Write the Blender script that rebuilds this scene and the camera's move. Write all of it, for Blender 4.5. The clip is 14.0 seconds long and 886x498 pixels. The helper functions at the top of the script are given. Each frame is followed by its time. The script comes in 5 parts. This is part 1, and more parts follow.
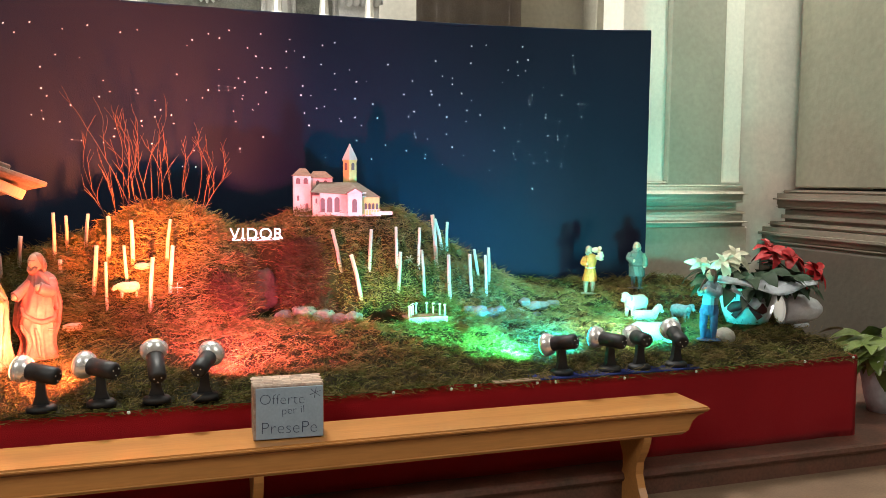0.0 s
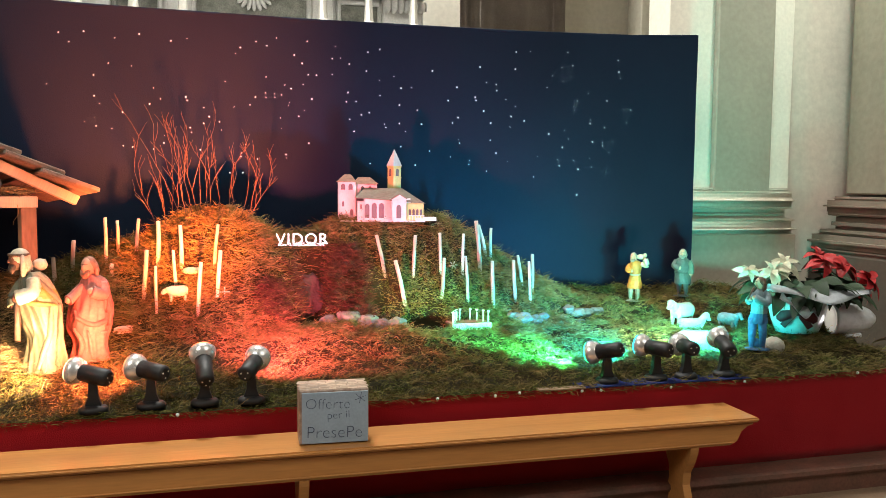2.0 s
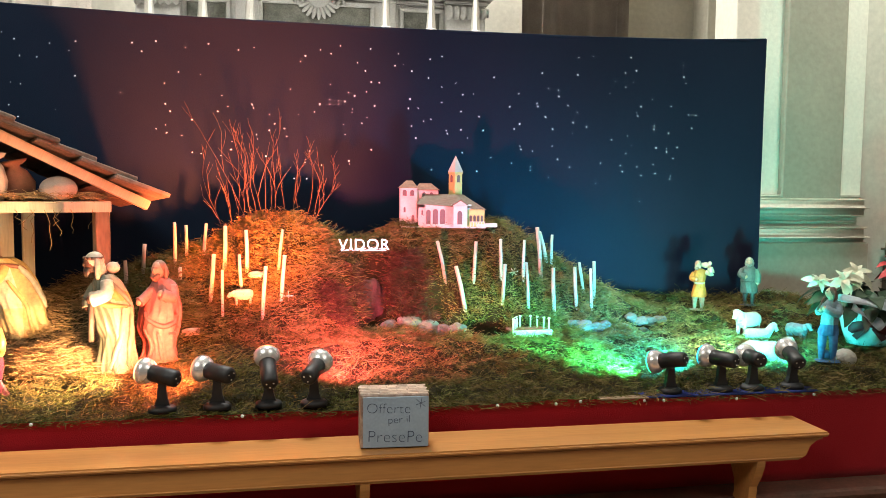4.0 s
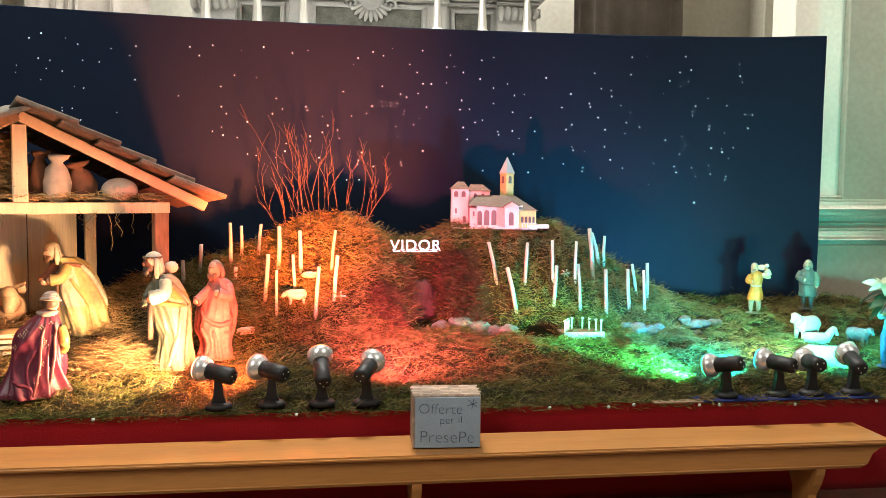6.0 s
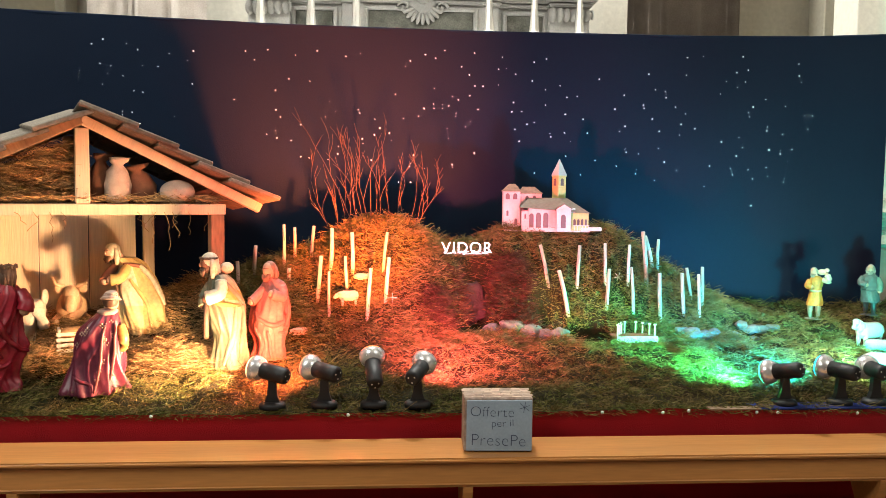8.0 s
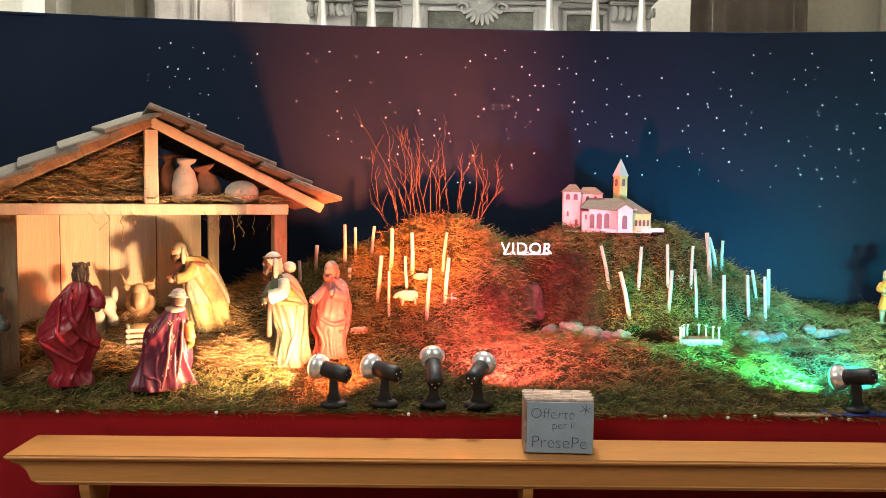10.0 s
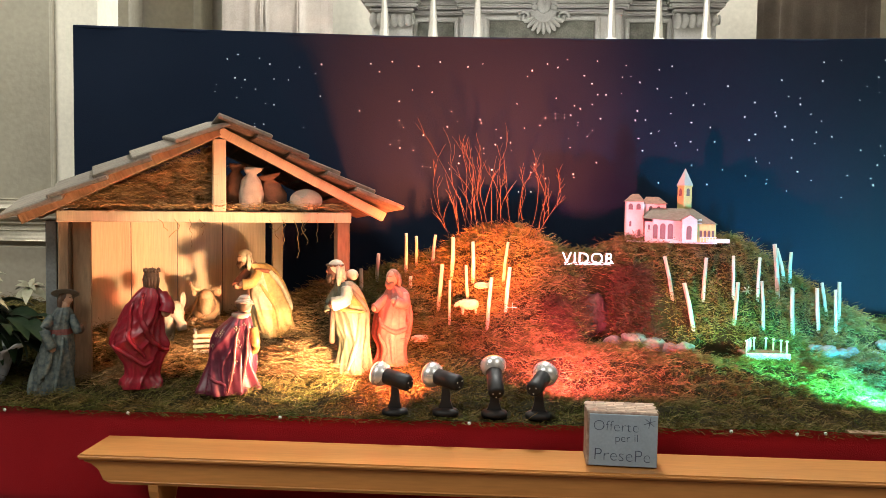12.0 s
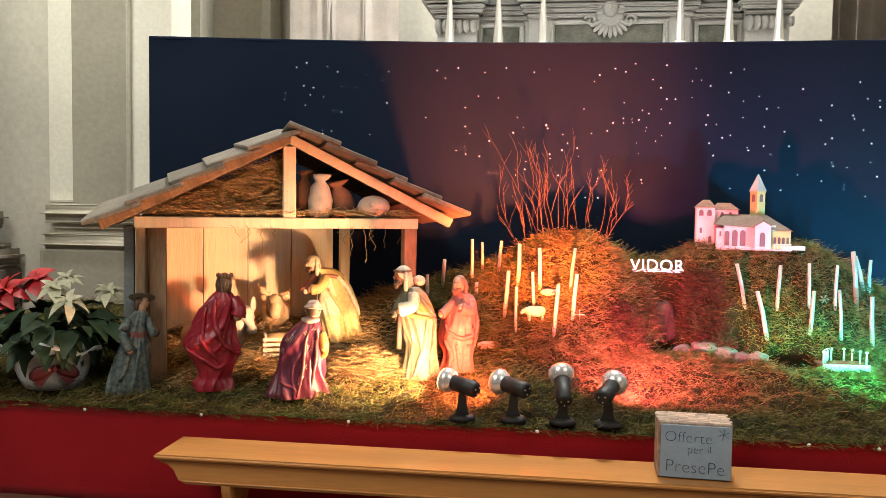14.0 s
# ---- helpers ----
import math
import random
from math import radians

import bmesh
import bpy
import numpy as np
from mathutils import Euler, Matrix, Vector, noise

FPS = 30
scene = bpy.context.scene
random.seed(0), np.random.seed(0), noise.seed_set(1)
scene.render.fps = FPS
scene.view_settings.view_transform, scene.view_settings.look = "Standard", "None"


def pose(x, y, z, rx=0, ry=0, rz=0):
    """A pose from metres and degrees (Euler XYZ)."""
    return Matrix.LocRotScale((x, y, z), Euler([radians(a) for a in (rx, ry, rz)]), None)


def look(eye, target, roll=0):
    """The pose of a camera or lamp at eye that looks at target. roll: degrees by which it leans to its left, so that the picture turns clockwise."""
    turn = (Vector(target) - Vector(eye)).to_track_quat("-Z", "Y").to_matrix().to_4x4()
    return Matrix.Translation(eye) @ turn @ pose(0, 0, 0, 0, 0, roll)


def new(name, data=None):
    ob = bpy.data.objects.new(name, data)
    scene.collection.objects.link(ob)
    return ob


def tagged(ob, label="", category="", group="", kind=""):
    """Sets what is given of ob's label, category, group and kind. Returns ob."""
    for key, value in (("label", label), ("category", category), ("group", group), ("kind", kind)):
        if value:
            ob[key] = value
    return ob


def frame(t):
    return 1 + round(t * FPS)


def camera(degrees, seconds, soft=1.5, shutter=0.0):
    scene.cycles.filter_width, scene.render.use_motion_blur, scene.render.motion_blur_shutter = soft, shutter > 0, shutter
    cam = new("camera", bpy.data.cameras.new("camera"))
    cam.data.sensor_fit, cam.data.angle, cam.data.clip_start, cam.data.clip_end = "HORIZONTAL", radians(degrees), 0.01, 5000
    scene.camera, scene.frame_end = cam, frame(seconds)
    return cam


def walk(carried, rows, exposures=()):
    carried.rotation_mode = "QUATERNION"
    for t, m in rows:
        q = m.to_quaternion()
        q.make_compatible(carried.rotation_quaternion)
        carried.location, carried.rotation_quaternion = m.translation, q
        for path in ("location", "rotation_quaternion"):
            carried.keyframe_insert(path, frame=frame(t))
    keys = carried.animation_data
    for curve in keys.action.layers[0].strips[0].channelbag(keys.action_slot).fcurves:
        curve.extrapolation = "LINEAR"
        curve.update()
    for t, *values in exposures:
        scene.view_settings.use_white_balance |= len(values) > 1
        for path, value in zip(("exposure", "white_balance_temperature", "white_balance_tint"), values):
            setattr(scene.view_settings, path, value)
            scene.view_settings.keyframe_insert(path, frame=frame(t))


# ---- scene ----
cam = camera(56.18, 14.0, soft=0.75)
# seconds, eye x y z, yaw, pitch, lean
ROWS = [
    (0, 0.0005, 0.0049, 1.5533, -17.904, -4.824, 0.409),
    (0.5, -0.0102, 0.0038, 1.5616, -17.291, -4.752, 0.445),
    (1, -0.0137, 0.0045, 1.5630, -16.506, -4.588, 0.459),
    (1.5, -0.0173, 0.0070, 1.5628, -15.796, -4.530, 0.454),
    (2, -0.0216, 0.0125, 1.5574, -15.142, -4.477, 0.500),
    (2.5, -0.0273, 0.0118, 1.5592, -14.251, -4.443, 0.566),
    (3, -0.0293, 0.0081, 1.5630, -13.084, -4.318, 0.630),
    (5.5, -0.0438, 0.0093, 1.5642, -8.553, -4.132, 0.578),
    (6, -0.0493, 0.0075, 1.5634, -7.696, -4.122, 0.600),
    (6.5, -0.0561, 0.0121, 1.5666, -6.917, -4.111, 0.610),
    (7, -0.0590, 0.0116, 1.5603, -6.193, -3.997, 0.645),
    (7.5, -0.0621, 0.0119, 1.5614, -5.364, -3.986, 0.674),
    (8, -0.0633, 0.0148, 1.5597, -4.323, -3.961, 0.655),
    (10.5, -0.0895, 0.0163, 1.5596, 0.409, -3.975, 0.701),
    (11, -0.0946, 0.0151, 1.5606, 1.306, -3.878, 0.751),
    (11.5, -0.1076, 0.0157, 1.5584, 2.328, -3.601, 0.822),
    (12, -0.1135, 0.0098, 1.5641, 3.398, -3.465, 0.905),
    (12.5, -0.1204, 0.0075, 1.5635, 4.419, -3.331, 0.933),
    (13, -0.1309, 0.0071, 1.5666, 5.523, -3.278, 0.950),
    (13.5, -0.1380, 0.0085, 1.5646, 6.699, -3.166, 0.889),
    (14, -0.1496, 0.0097, 1.5709, 7.544, -3.197, 0.876),
]
walk(cam, [(t, pose(x, y, z, 90 + pitch, 0, yaw) @ pose(0, 0, 0, 0, 0, lean)) for t, x, y, z, yaw, pitch, lean in ROWS],
     exposures=((0.0, 0.0), (14.0, 0.0)))

# ---- world and large lights ----
world = bpy.data.worlds.new("world")
scene.world = world
world.use_nodes = True
world.node_tree.nodes["Background"].inputs[0].default_value = (1.0, 0.9, 0.78, 1)
world.node_tree.nodes["Background"].inputs[1].default_value = 0.003


def area_lamp(name, eye, target, size, watts, color, spread=180):
    lamp = bpy.data.lights.new(name, "AREA")
    lamp.shape, lamp.size, lamp.energy, lamp.color, lamp.spread = "DISK", size, watts, color, radians(spread)
    ob = new(name, lamp)
    ob.matrix_world = look(eye, target)
    return ob


def spot_light(name, eye, target, watts, color, cone, blend=0.6, size=0.05):
    lamp = bpy.data.lights.new(name, "SPOT")
    lamp.energy, lamp.color, lamp.spot_size, lamp.spot_blend, lamp.shadow_soft_size = watts, color, radians(cone), blend, size
    ob = new(name, lamp)
    ob.matrix_world = look(eye, target)
    return ob


# general light of nave and presbytery, from unseen lamps
area_lamp("nave_light", (5.4, -2.2, 7.0), (0.0, 4.0, 0.8), 5.0, 208, (1.0, 0.97, 0.88))
# extra fill, added to brighten the left pilasters
area_lamp("aisle_light", (-4.2, -1.0, 6.5), (-2.0, 5.5, 1.8), 3.5, 125, (1.0, 0.97, 0.89), 105)
area_lamp("altar_light", (0.2, 6.2, 7.0), (0.2, 7.0, 2.5), 1.2, 600, (1.0, 0.985, 0.93))

# unseen fill lamps added to brighten the chapel pilasters and wall
area_lamp("cornice_light", (4.45, 4.9, 6.8), (4.75, 6.1, 3.6), 0.4, 70, (1.0, 0.99, 0.90), 80)
area_lamp("cornice_light", (-3.9, 4.9, 6.8), (-4.0, 6.1, 3.4), 0.4, 50, (1.0, 0.99, 0.90), 80)

# ---- materials ----


def mat(name, color, rough=0.7, metal=0.0, vary=0.25, scale=8.0, bump=0.15, fine=90.0, tint=None, per_island=0.0, sheen=0.0,
        stretch=(1, 1, 1), per_object=0.0):
    """Base colour with broad patches and fine grain, roughness variation and relief."""
    m = bpy.data.materials.new(name)
    m.use_nodes = True
    nt = m.node_tree
    n, l = nt.nodes, nt.links
    bsdf = n["Principled BSDF"]
    bsdf.inputs["Metallic"].default_value = metal
    co = n.new("ShaderNodeTexCoord")
    mp = n.new("ShaderNodeMapping")
    mp.inputs["Scale"].default_value = stretch
    l.new(co.outputs["Object"], mp.inputs["Vector"])
    broad = n.new("ShaderNodeTexNoise")
    broad.inputs["Scale"].default_value, broad.inputs["Detail"].default_value = scale, 4
    grain = n.new("ShaderNodeTexNoise")
    grain.inputs["Scale"].default_value, grain.inputs["Detail"].default_value = fine, 3
    for t in (broad, grain):
        l.new(mp.outputs[0], t.inputs["Vector"])
    ramp = n.new("ShaderNodeMapRange")
    ramp.inputs["From Min"].default_value, ramp.inputs["From Max"].default_value = 0.3, 0.7
    l.new(broad.outputs["Fac"], ramp.inputs["Value"])
    mix = n.new("ShaderNodeMix")
    mix.data_type = "RGBA"
    dark = tint or tuple(c * (1 - vary) for c in color)
    mix.inputs[6].default_value, mix.inputs[7].default_value = (*color, 1), (*dark, 1)
    l.new(ramp.outputs[0], mix.inputs[0])
    mul = n.new("ShaderNodeMix")
    mul.data_type, mul.blend_type = "RGBA", "MULTIPLY"
    mul.inputs[0].default_value = 1.0
    g = n.new("ShaderNodeMapRange")
    g.inputs["From Min"].default_value, g.inputs["From Max"].default_value = 0.25, 0.75
    g.inputs["To Min"].default_value, g.inputs["To Max"].default_value = 1 - vary * 0.7, 1 + vary * 0.25
    l.new(grain.outputs["Fac"], g.inputs["Value"])
    l.new(mix.outputs[2], mul.inputs[6])
    l.new(g.outputs[0], mul.inputs[7])
    out = mul.outputs[2]
    for amount, node, sock in ((per_island, "ShaderNodeNewGeometry", "Random Per Island"), (per_object, "ShaderNodeObjectInfo", "Random")):
        if amount:
            src = n.new(node)
            r = n.new("ShaderNodeMapRange")
            r.inputs["To Min"].default_value, r.inputs["To Max"].default_value = 1 - amount, 1 + amount * 0.9
            l.new(src.outputs[sock], r.inputs["Value"])
            m2 = n.new("ShaderNodeMix")
            m2.data_type, m2.blend_type = "RGBA", "MULTIPLY"
            m2.inputs[0].default_value = 1.0
            l.new(out, m2.inputs[6])
            l.new(r.outputs[0], m2.inputs[7])
            out = m2.outputs[2]
    l.new(out, bsdf.inputs["Base Color"])
    rr = n.new("ShaderNodeMapRange")
    rr.inputs["To Min"].default_value, rr.inputs["To Max"].default_value = max(0.03, rough - 0.12), min(1, rough + 0.12)
    l.new(broad.outputs["Fac"], rr.inputs["Value"])
    l.new(rr.outputs[0], bsdf.inputs["Roughness"])
    if sheen:
        bsdf.inputs["Sheen Weight"].default_value = sheen
    if bump:
        b = n.new("ShaderNodeBump")
        b.inputs["Strength"].default_value, b.inputs["Distance"].default_value = bump, 0.01
        l.new(grain.outputs["Fac"], b.inputs["Height"])
        l.new(b.outputs[0], bsdf.inputs["Normal"])
    return m


def glow(name, color, strength):
    m = bpy.data.materials.new(name)
    m.use_nodes = True
    b = m.node_tree.nodes["Principled BSDF"]
    b.inputs["Base Color"].default_value = (*color, 1)
    b.inputs["Emission Color"].default_value = (*color, 1)
    b.inputs["Emission Strength"].default_value = strength
    return m


PLASTER = mat("cream plaster", (0.82, 0.79, 0.68), 0.85, vary=0.14, scale=1.3, bump=0.2, fine=30)
SHAFT = mat("beige stucco", (0.38, 0.355, 0.28), 0.75, vary=0.18, scale=1.0, bump=0.2, fine=25)
STONE = mat("moulded stone", (0.56, 0.52, 0.42), 0.6, vary=0.2, scale=2.5, bump=0.25, fine=40)
MARBLE = mat("red marble step", (0.19, 0.075, 0.050), 0.55, vary=0.5, scale=6, bump=0.1, fine=60, tint=(0.11, 0.06, 0.04))
FLOORM = mat("worn stone floor", (0.26, 0.17, 0.11), 0.5, vary=0.3, scale=3, bump=0.15)
ALTARM = mat("grey altar marble", (0.70, 0.69, 0.66), 0.5, vary=0.25, scale=4, bump=0.1)
ALTARD = mat("dark green marble", (0.12, 0.125, 0.10), 0.35, vary=0.6, scale=14, bump=0.05, tint=(0.26, 0.26, 0.22))
DRAPE = mat("grey-brown drape", (0.46, 0.40, 0.34), 0.75, vary=0.25, scale=5, sheen=0.3)
SILVER = mat("silvered metal", (0.80, 0.77, 0.70), 0.35, 0.55, vary=0.1)
# the cream plaster again, darker where less light reaches the walls
WALLM = mat("cream plaster darkened for weaker light", (0.60, 0.57, 0.48), 0.85, vary=0.18, scale=1.1, bump=0.2, fine=22)
CLOTH = mat("navy backdrop cloth", (0.0108, 0.0185, 0.038), 0.95, vary=0.12, scale=1.5, bump=0.2, fine=220)
RED = mat("red felt skirt", (0.62, 0.020, 0.030), 0.95, vary=0.15, scale=2.0, bump=0.25, fine=250, sheen=0.2)
BLUEFELT = mat("blue felt strip", (0.02, 0.03, 0.12), 0.95, vary=0.2)
WOOD = mat("varnished honey wood", (0.56, 0.25, 0.072), 0.33, vary=0.22, scale=3, bump=0.06, fine=30, stretch=(0.25, 3, 3))
CARD = mat("blue-grey painted card", (0.34, 0.43, 0.52), 0.8, vary=0.12, scale=9, bump=0.1)
PAPER = mat("brown printed paper", (0.50, 0.40, 0.32), 0.7, vary=0.5, scale=22, bump=0.05, tint=(0.24, 0.13, 0.09))
INK = mat("dark marker ink", (0.05, 0.07, 0.12), 0.6, vary=0.1, bump=0)
BLACK = mat("black plastic", (0.010, 0.010, 0.011), 0.58, vary=0.2, bump=0.05)
OLDWOOD = mat("weathered hut timber", (0.34, 0.22, 0.13), 0.85, vary=0.4, scale=6, bump=0.5, fine=60, stretch=(1, 1, 0.2), per_object=0.25)
PINE = mat("pale pine planks", (0.74, 0.62, 0.43), 0.75, vary=0.2, scale=5, bump=0.25, fine=50, stretch=(3, 3, 0.15), per_object=0.12)
SLATE = mat("grey weathered roof board", (0.23, 0.20, 0.16), 0.9, vary=0.4, scale=9, bump=0.6, fine=70, per_object=0.25)
BARK = mat("bare twig bark", (0.11, 0.080, 0.066), 0.85, vary=0.3, scale=20, per_island=0.3)
STICK = mat("peeled stake wood", (0.54, 0.48, 0.38), 0.75, vary=0.25, scale=30, bump=0.3, stretch=(1, 1, 0.2), per_object=0.15)
ROCK = mat("grey river pebble", (0.17, 0.16, 0.145), 0.9, vary=0.4, scale=18, bump=0.4, per_object=0.25)
EARTH = mat("moss bed", (0.022, 0.024, 0.010), 0.95, vary=0.5, scale=7, bump=0.8, fine=120, tint=(0.036, 0.025, 0.012))
MOSS = mat("dried moss strands", (0.115, 0.140, 0.036), 0.95, vary=0.7, scale=6.5, bump=0, fine=26, tint=(0.165, 0.118, 0.042), per_island=0.4)
THREAD = mat("pale dry moss threads", (0.21, 0.19, 0.074), 0.95, vary=0.6, scale=6.5, bump=0, fine=26, tint=(0.19, 0.115, 0.05), per_island=0.4)
HEATHER = mat("dark red twigs", (0.095, 0.048, 0.030), 0.85, vary=0.4, bump=0, per_island=0.5)
STRAW = mat("dry straw", (0.46, 0.30, 0.14), 0.8, vary=0.35, scale=10, bump=0, per_island=0.5)
SKIN = mat("painted plaster skin", (0.50, 0.30, 0.20), 0.45, vary=0.12)
HAIR = mat("painted brown hair", (0.11, 0.06, 0.035), 0.5, vary=0.3, scale=30)
LEAFG = mat("dark green leaf", (0.018, 0.050, 0.016), 0.62, vary=0.3, scale=25, per_island=0.4)
LEAFR = mat("scarlet bract", (0.50, 0.015, 0.02), 0.5, vary=0.25, scale=25, per_island=0.3)
LEAFW = mat("cream bract", (0.62, 0.62, 0.44), 0.5, vary=0.2, scale=25, per_island=0.2)
LEAFV = mat("variegated leaf", (0.20, 0.28, 0.06), 0.45, vary=0.3, scale=25, per_island=0.5)
WRAP = mat("white wrapping paper", (0.72, 0.76, 0.80), 0.6, vary=0.2, scale=10, bump=0.6, fine=35)
RIBBON = mat("dark red ribbon", (0.09, 0.008, 0.014), 0.5, vary=0.2)
SACK1 = mat("brown sackcloth", (0.20, 0.09, 0.05), 0.95, vary=0.25, scale=20, bump=0.4, fine=200)
SACK2 = mat("pale sackcloth", (0.52, 0.44, 0.36), 0.95, vary=0.2, scale=20, bump=0.4, fine=200)
CHURCHW = mat("painted model wall", (0.64, 0.60, 0.55), 0.8, vary=0.12, scale=20)
CHURCHY = mat("yellow model wall", (0.62, 0.52, 0.20), 0.8, vary=0.15, scale=20)
CHURCHR = mat("grey-brown model roof", (0.24, 0.18, 0.14), 0.85, vary=0.3, scale=40, stretch=(1, 4, 4))
CHURCHT = mat("terracotta model roof", (0.34, 0.16, 0.11), 0.85, vary=0.3, scale=40)
CHURCHD = mat("dark painted arch", (0.17, 0.13, 0.13), 0.8, vary=0.2)
PIN = mat("white pin head", (0.8, 0.8, 0.78), 0.4, vary=0.05, bump=0)
STAR = glow("fairy light star", (0.9, 0.93, 1.0), 1.7)
LETTER = glow("lit white letter", (0.85, 0.93, 1.0), 1.6)
BULB = mat("silvered bulb glass", (0.86, 0.86, 0.86), 0.26, 0.6, vary=0.15, scale=20, bump=0.0)
# pier colours: brown and olive stone, with the shade on the piers mixed in
PLINTH = mat("brown stone plinth darkened for shade", (0.10, 0.086, 0.064), 0.7, vary=0.2, scale=1.2, bump=0.25, fine=25)
PIERB = mat("brown stone darkened for shade", (0.21, 0.18, 0.135), 0.7, vary=0.2, scale=1.5, bump=0.25, fine=25)
PIERM = mat("olive-grey pier plaster darkened for shade", (0.24, 0.235, 0.17), 0.85, vary=0.2, scale=0.9, bump=0.25, fine=18)

# felt, cloth and dry moss hardly shine
for dull in (CLOTH, RED, BLUEFELT, EARTH, MOSS, THREAD, HEATHER, BARK, STRAW):
    dull.node_tree.nodes["Principled BSDF"].inputs["Specular IOR Level"].default_value = 0.08

# ---- mesh helpers ----


def add_box(bm, c, s, bevel=0.0, m=None, turn=None, seg=1):
    """A box of size s at c, with bevelled edges."""
    tmp = bmesh.new()
    bmesh.ops.create_cube(tmp, size=1.0, matrix=Matrix.Diagonal((*s, 1)))
    if bevel:
        bmesh.ops.bevel(tmp, geom=tmp.edges[:], offset=bevel, segments=seg, affect="EDGES")
    tmp.transform(Matrix.Translation(c) @ (turn or Matrix()))
    join(bm, tmp, m)


def join(bm, tmp, m=None):
    idx = {}
    for v in tmp.verts:
        idx[v] = bm.verts.new(v.co)
    for f in tmp.faces:
        try:
            g = bm.faces.new([idx[v] for v in f.verts])
        except ValueError:
            continue
        g.material_index, g.smooth = f.material_index if m is None else m, f.smooth
    tmp.free()


def add_tube(bm, pts, radii, seg=6, m=0, smooth=True):
    """A capped tube along pts."""
    pts = [Vector(p) for p in pts]
    rings = []
    for i, p in enumerate(pts):
        d = (pts[min(i + 1, len(pts) - 1)] - pts[max(i - 1, 0)]).normalized()
        a = d.cross(Vector((0, 0, 1)) if abs(d.z) < 0.9 else Vector((1, 0, 0))).normalized()
        b = d.cross(a)
        r = radii[i] if hasattr(radii, "__len__") else radii
        rings.append([bm.verts.new(p + r * (math.cos(t) * a + math.sin(t) * b)) for t in (2 * math.pi * k / seg for k in range(seg))])
    for r0, r1 in zip(rings, rings[1:]):
        for k in range(seg):
            f = bm.faces.new((r0[k], r0[(k + 1) % seg], r1[(k + 1) % seg], r1[k]))
            f.smooth, f.material_index = smooth, m
    for ring in (rings[0], rings[-1]):
        bm.faces.new(ring).material_index = m


def add_rings(bm, rings, seg=24, m=0, fold=None, pick=None):
    """Stacked ellipses (z, rx, ry, ox, oy); fold(a, z) scales the radius, pick(a, z) gives the material."""
    rows = []
    for z, rx, ry, ox, oy in rings:
        row = []
        for k in range(seg):
            a = 2 * math.pi * k / seg
            s = fold(a, z) if fold else 1.0
            row.append(bm.verts.new((ox + rx * s * math.cos(a), oy + ry * s * math.sin(a), z)))
        rows.append(row)
    for i, (r0, r1) in enumerate(zip(rows, rows[1:])):
        for k in range(seg):
            f = bm.faces.new((r0[k], r0[(k + 1) % seg], r1[(k + 1) % seg], r1[k]))
            f.smooth = True
            f.material_index = pick(2 * math.pi * (k + 0.5) / seg, rings[i][0]) if pick else m
    for row in (rows[0], rows[-1]):
        f = bm.faces.new(row)
        f.material_index = pick(0, rings[0][0]) if pick else m


def add_ball(bm, c, r, m=0, seg=14, turn=None):
    tmp = bmesh.new()
    bmesh.ops.create_uvsphere(tmp, u_segments=seg, v_segments=max(6, seg * 2 // 3), radius=1.0)
    tmp.transform(Matrix.Translation(c) @ (turn or Matrix()) @ Matrix.Diagonal((*(r if hasattr(r, "__len__") else (r, r, r)), 1)))
    for f in tmp.faces:
        f.smooth = True
    join(bm, tmp, m)


def add_extrude(bm, outline, y0, y1, m=0, swap=False):
    """A prism: outline in (x, z) pulled from y0 to y1, or in (y, z) pulled along x when swap."""
    put = (lambda a, b, c: (c, a, b)) if swap else (lambda a, b, c: (a, c, b))
    f0 = [bm.verts.new(put(a, b, y0)) for a, b in outline]
    f1 = [bm.verts.new(put(a, b, y1)) for a, b in outline]
    bm.faces.new(f0).material_index = m
    bm.faces.new(f1[::-1]).material_index = m
    n = len(outline)
    for k in range(n):
        bm.faces.new((f0[k], f1[k], f1[(k + 1) % n], f0[(k + 1) % n])).material_index = m


def finish(name, bm, mats):
    bmesh.ops.recalc_face_normals(bm, faces=bm.faces[:])
    me = bpy.data.meshes.new(name)
    bm.to_mesh(me)
    bm.free()
    for m in mats if isinstance(mats, (list, tuple)) else [mats]:
        me.materials.append(m)
    return me


def part(name, bm, mats, parent, label="", at=None):
    ob = new(name, finish(name, bm, mats))
    if at is not None:
        ob.matrix_basis = at
    ob.parent = parent
    if label:
        tagged(ob, label)
    return ob


def thing(name, label, category, at=None, group="", kind=""):
    ob = new(name)
    ob.empty_display_size = 0.05
    if at is not None:
        ob.matrix_basis = at
    return tagged(ob, label, category, group, kind)


def solid(name, bm, mats, label, category, at=None, group="", kind=""):
    ob = new(name, finish(name, bm, mats))
    if at is not None:
        ob.matrix_basis = at
    return tagged(ob, label, category, group, kind)


def structure(name, bm, mats, label):
    return solid(name, bm, mats, label, name.split("_")[0], kind="structure")


def interp(table, x):
    if x <= table[0][0]:
        return table[0][1]
    for (x0, v0), (x1, v1) in zip(table, table[1:]):
        if x <= x1:
            return v0 + (v1 - v0) * (x - x0) / (x1 - x0)
    return table[-1][1]


def smooth(t):
    t = min(1.0, max(0.0, t))
    return t * t * (3 - 2 * t)


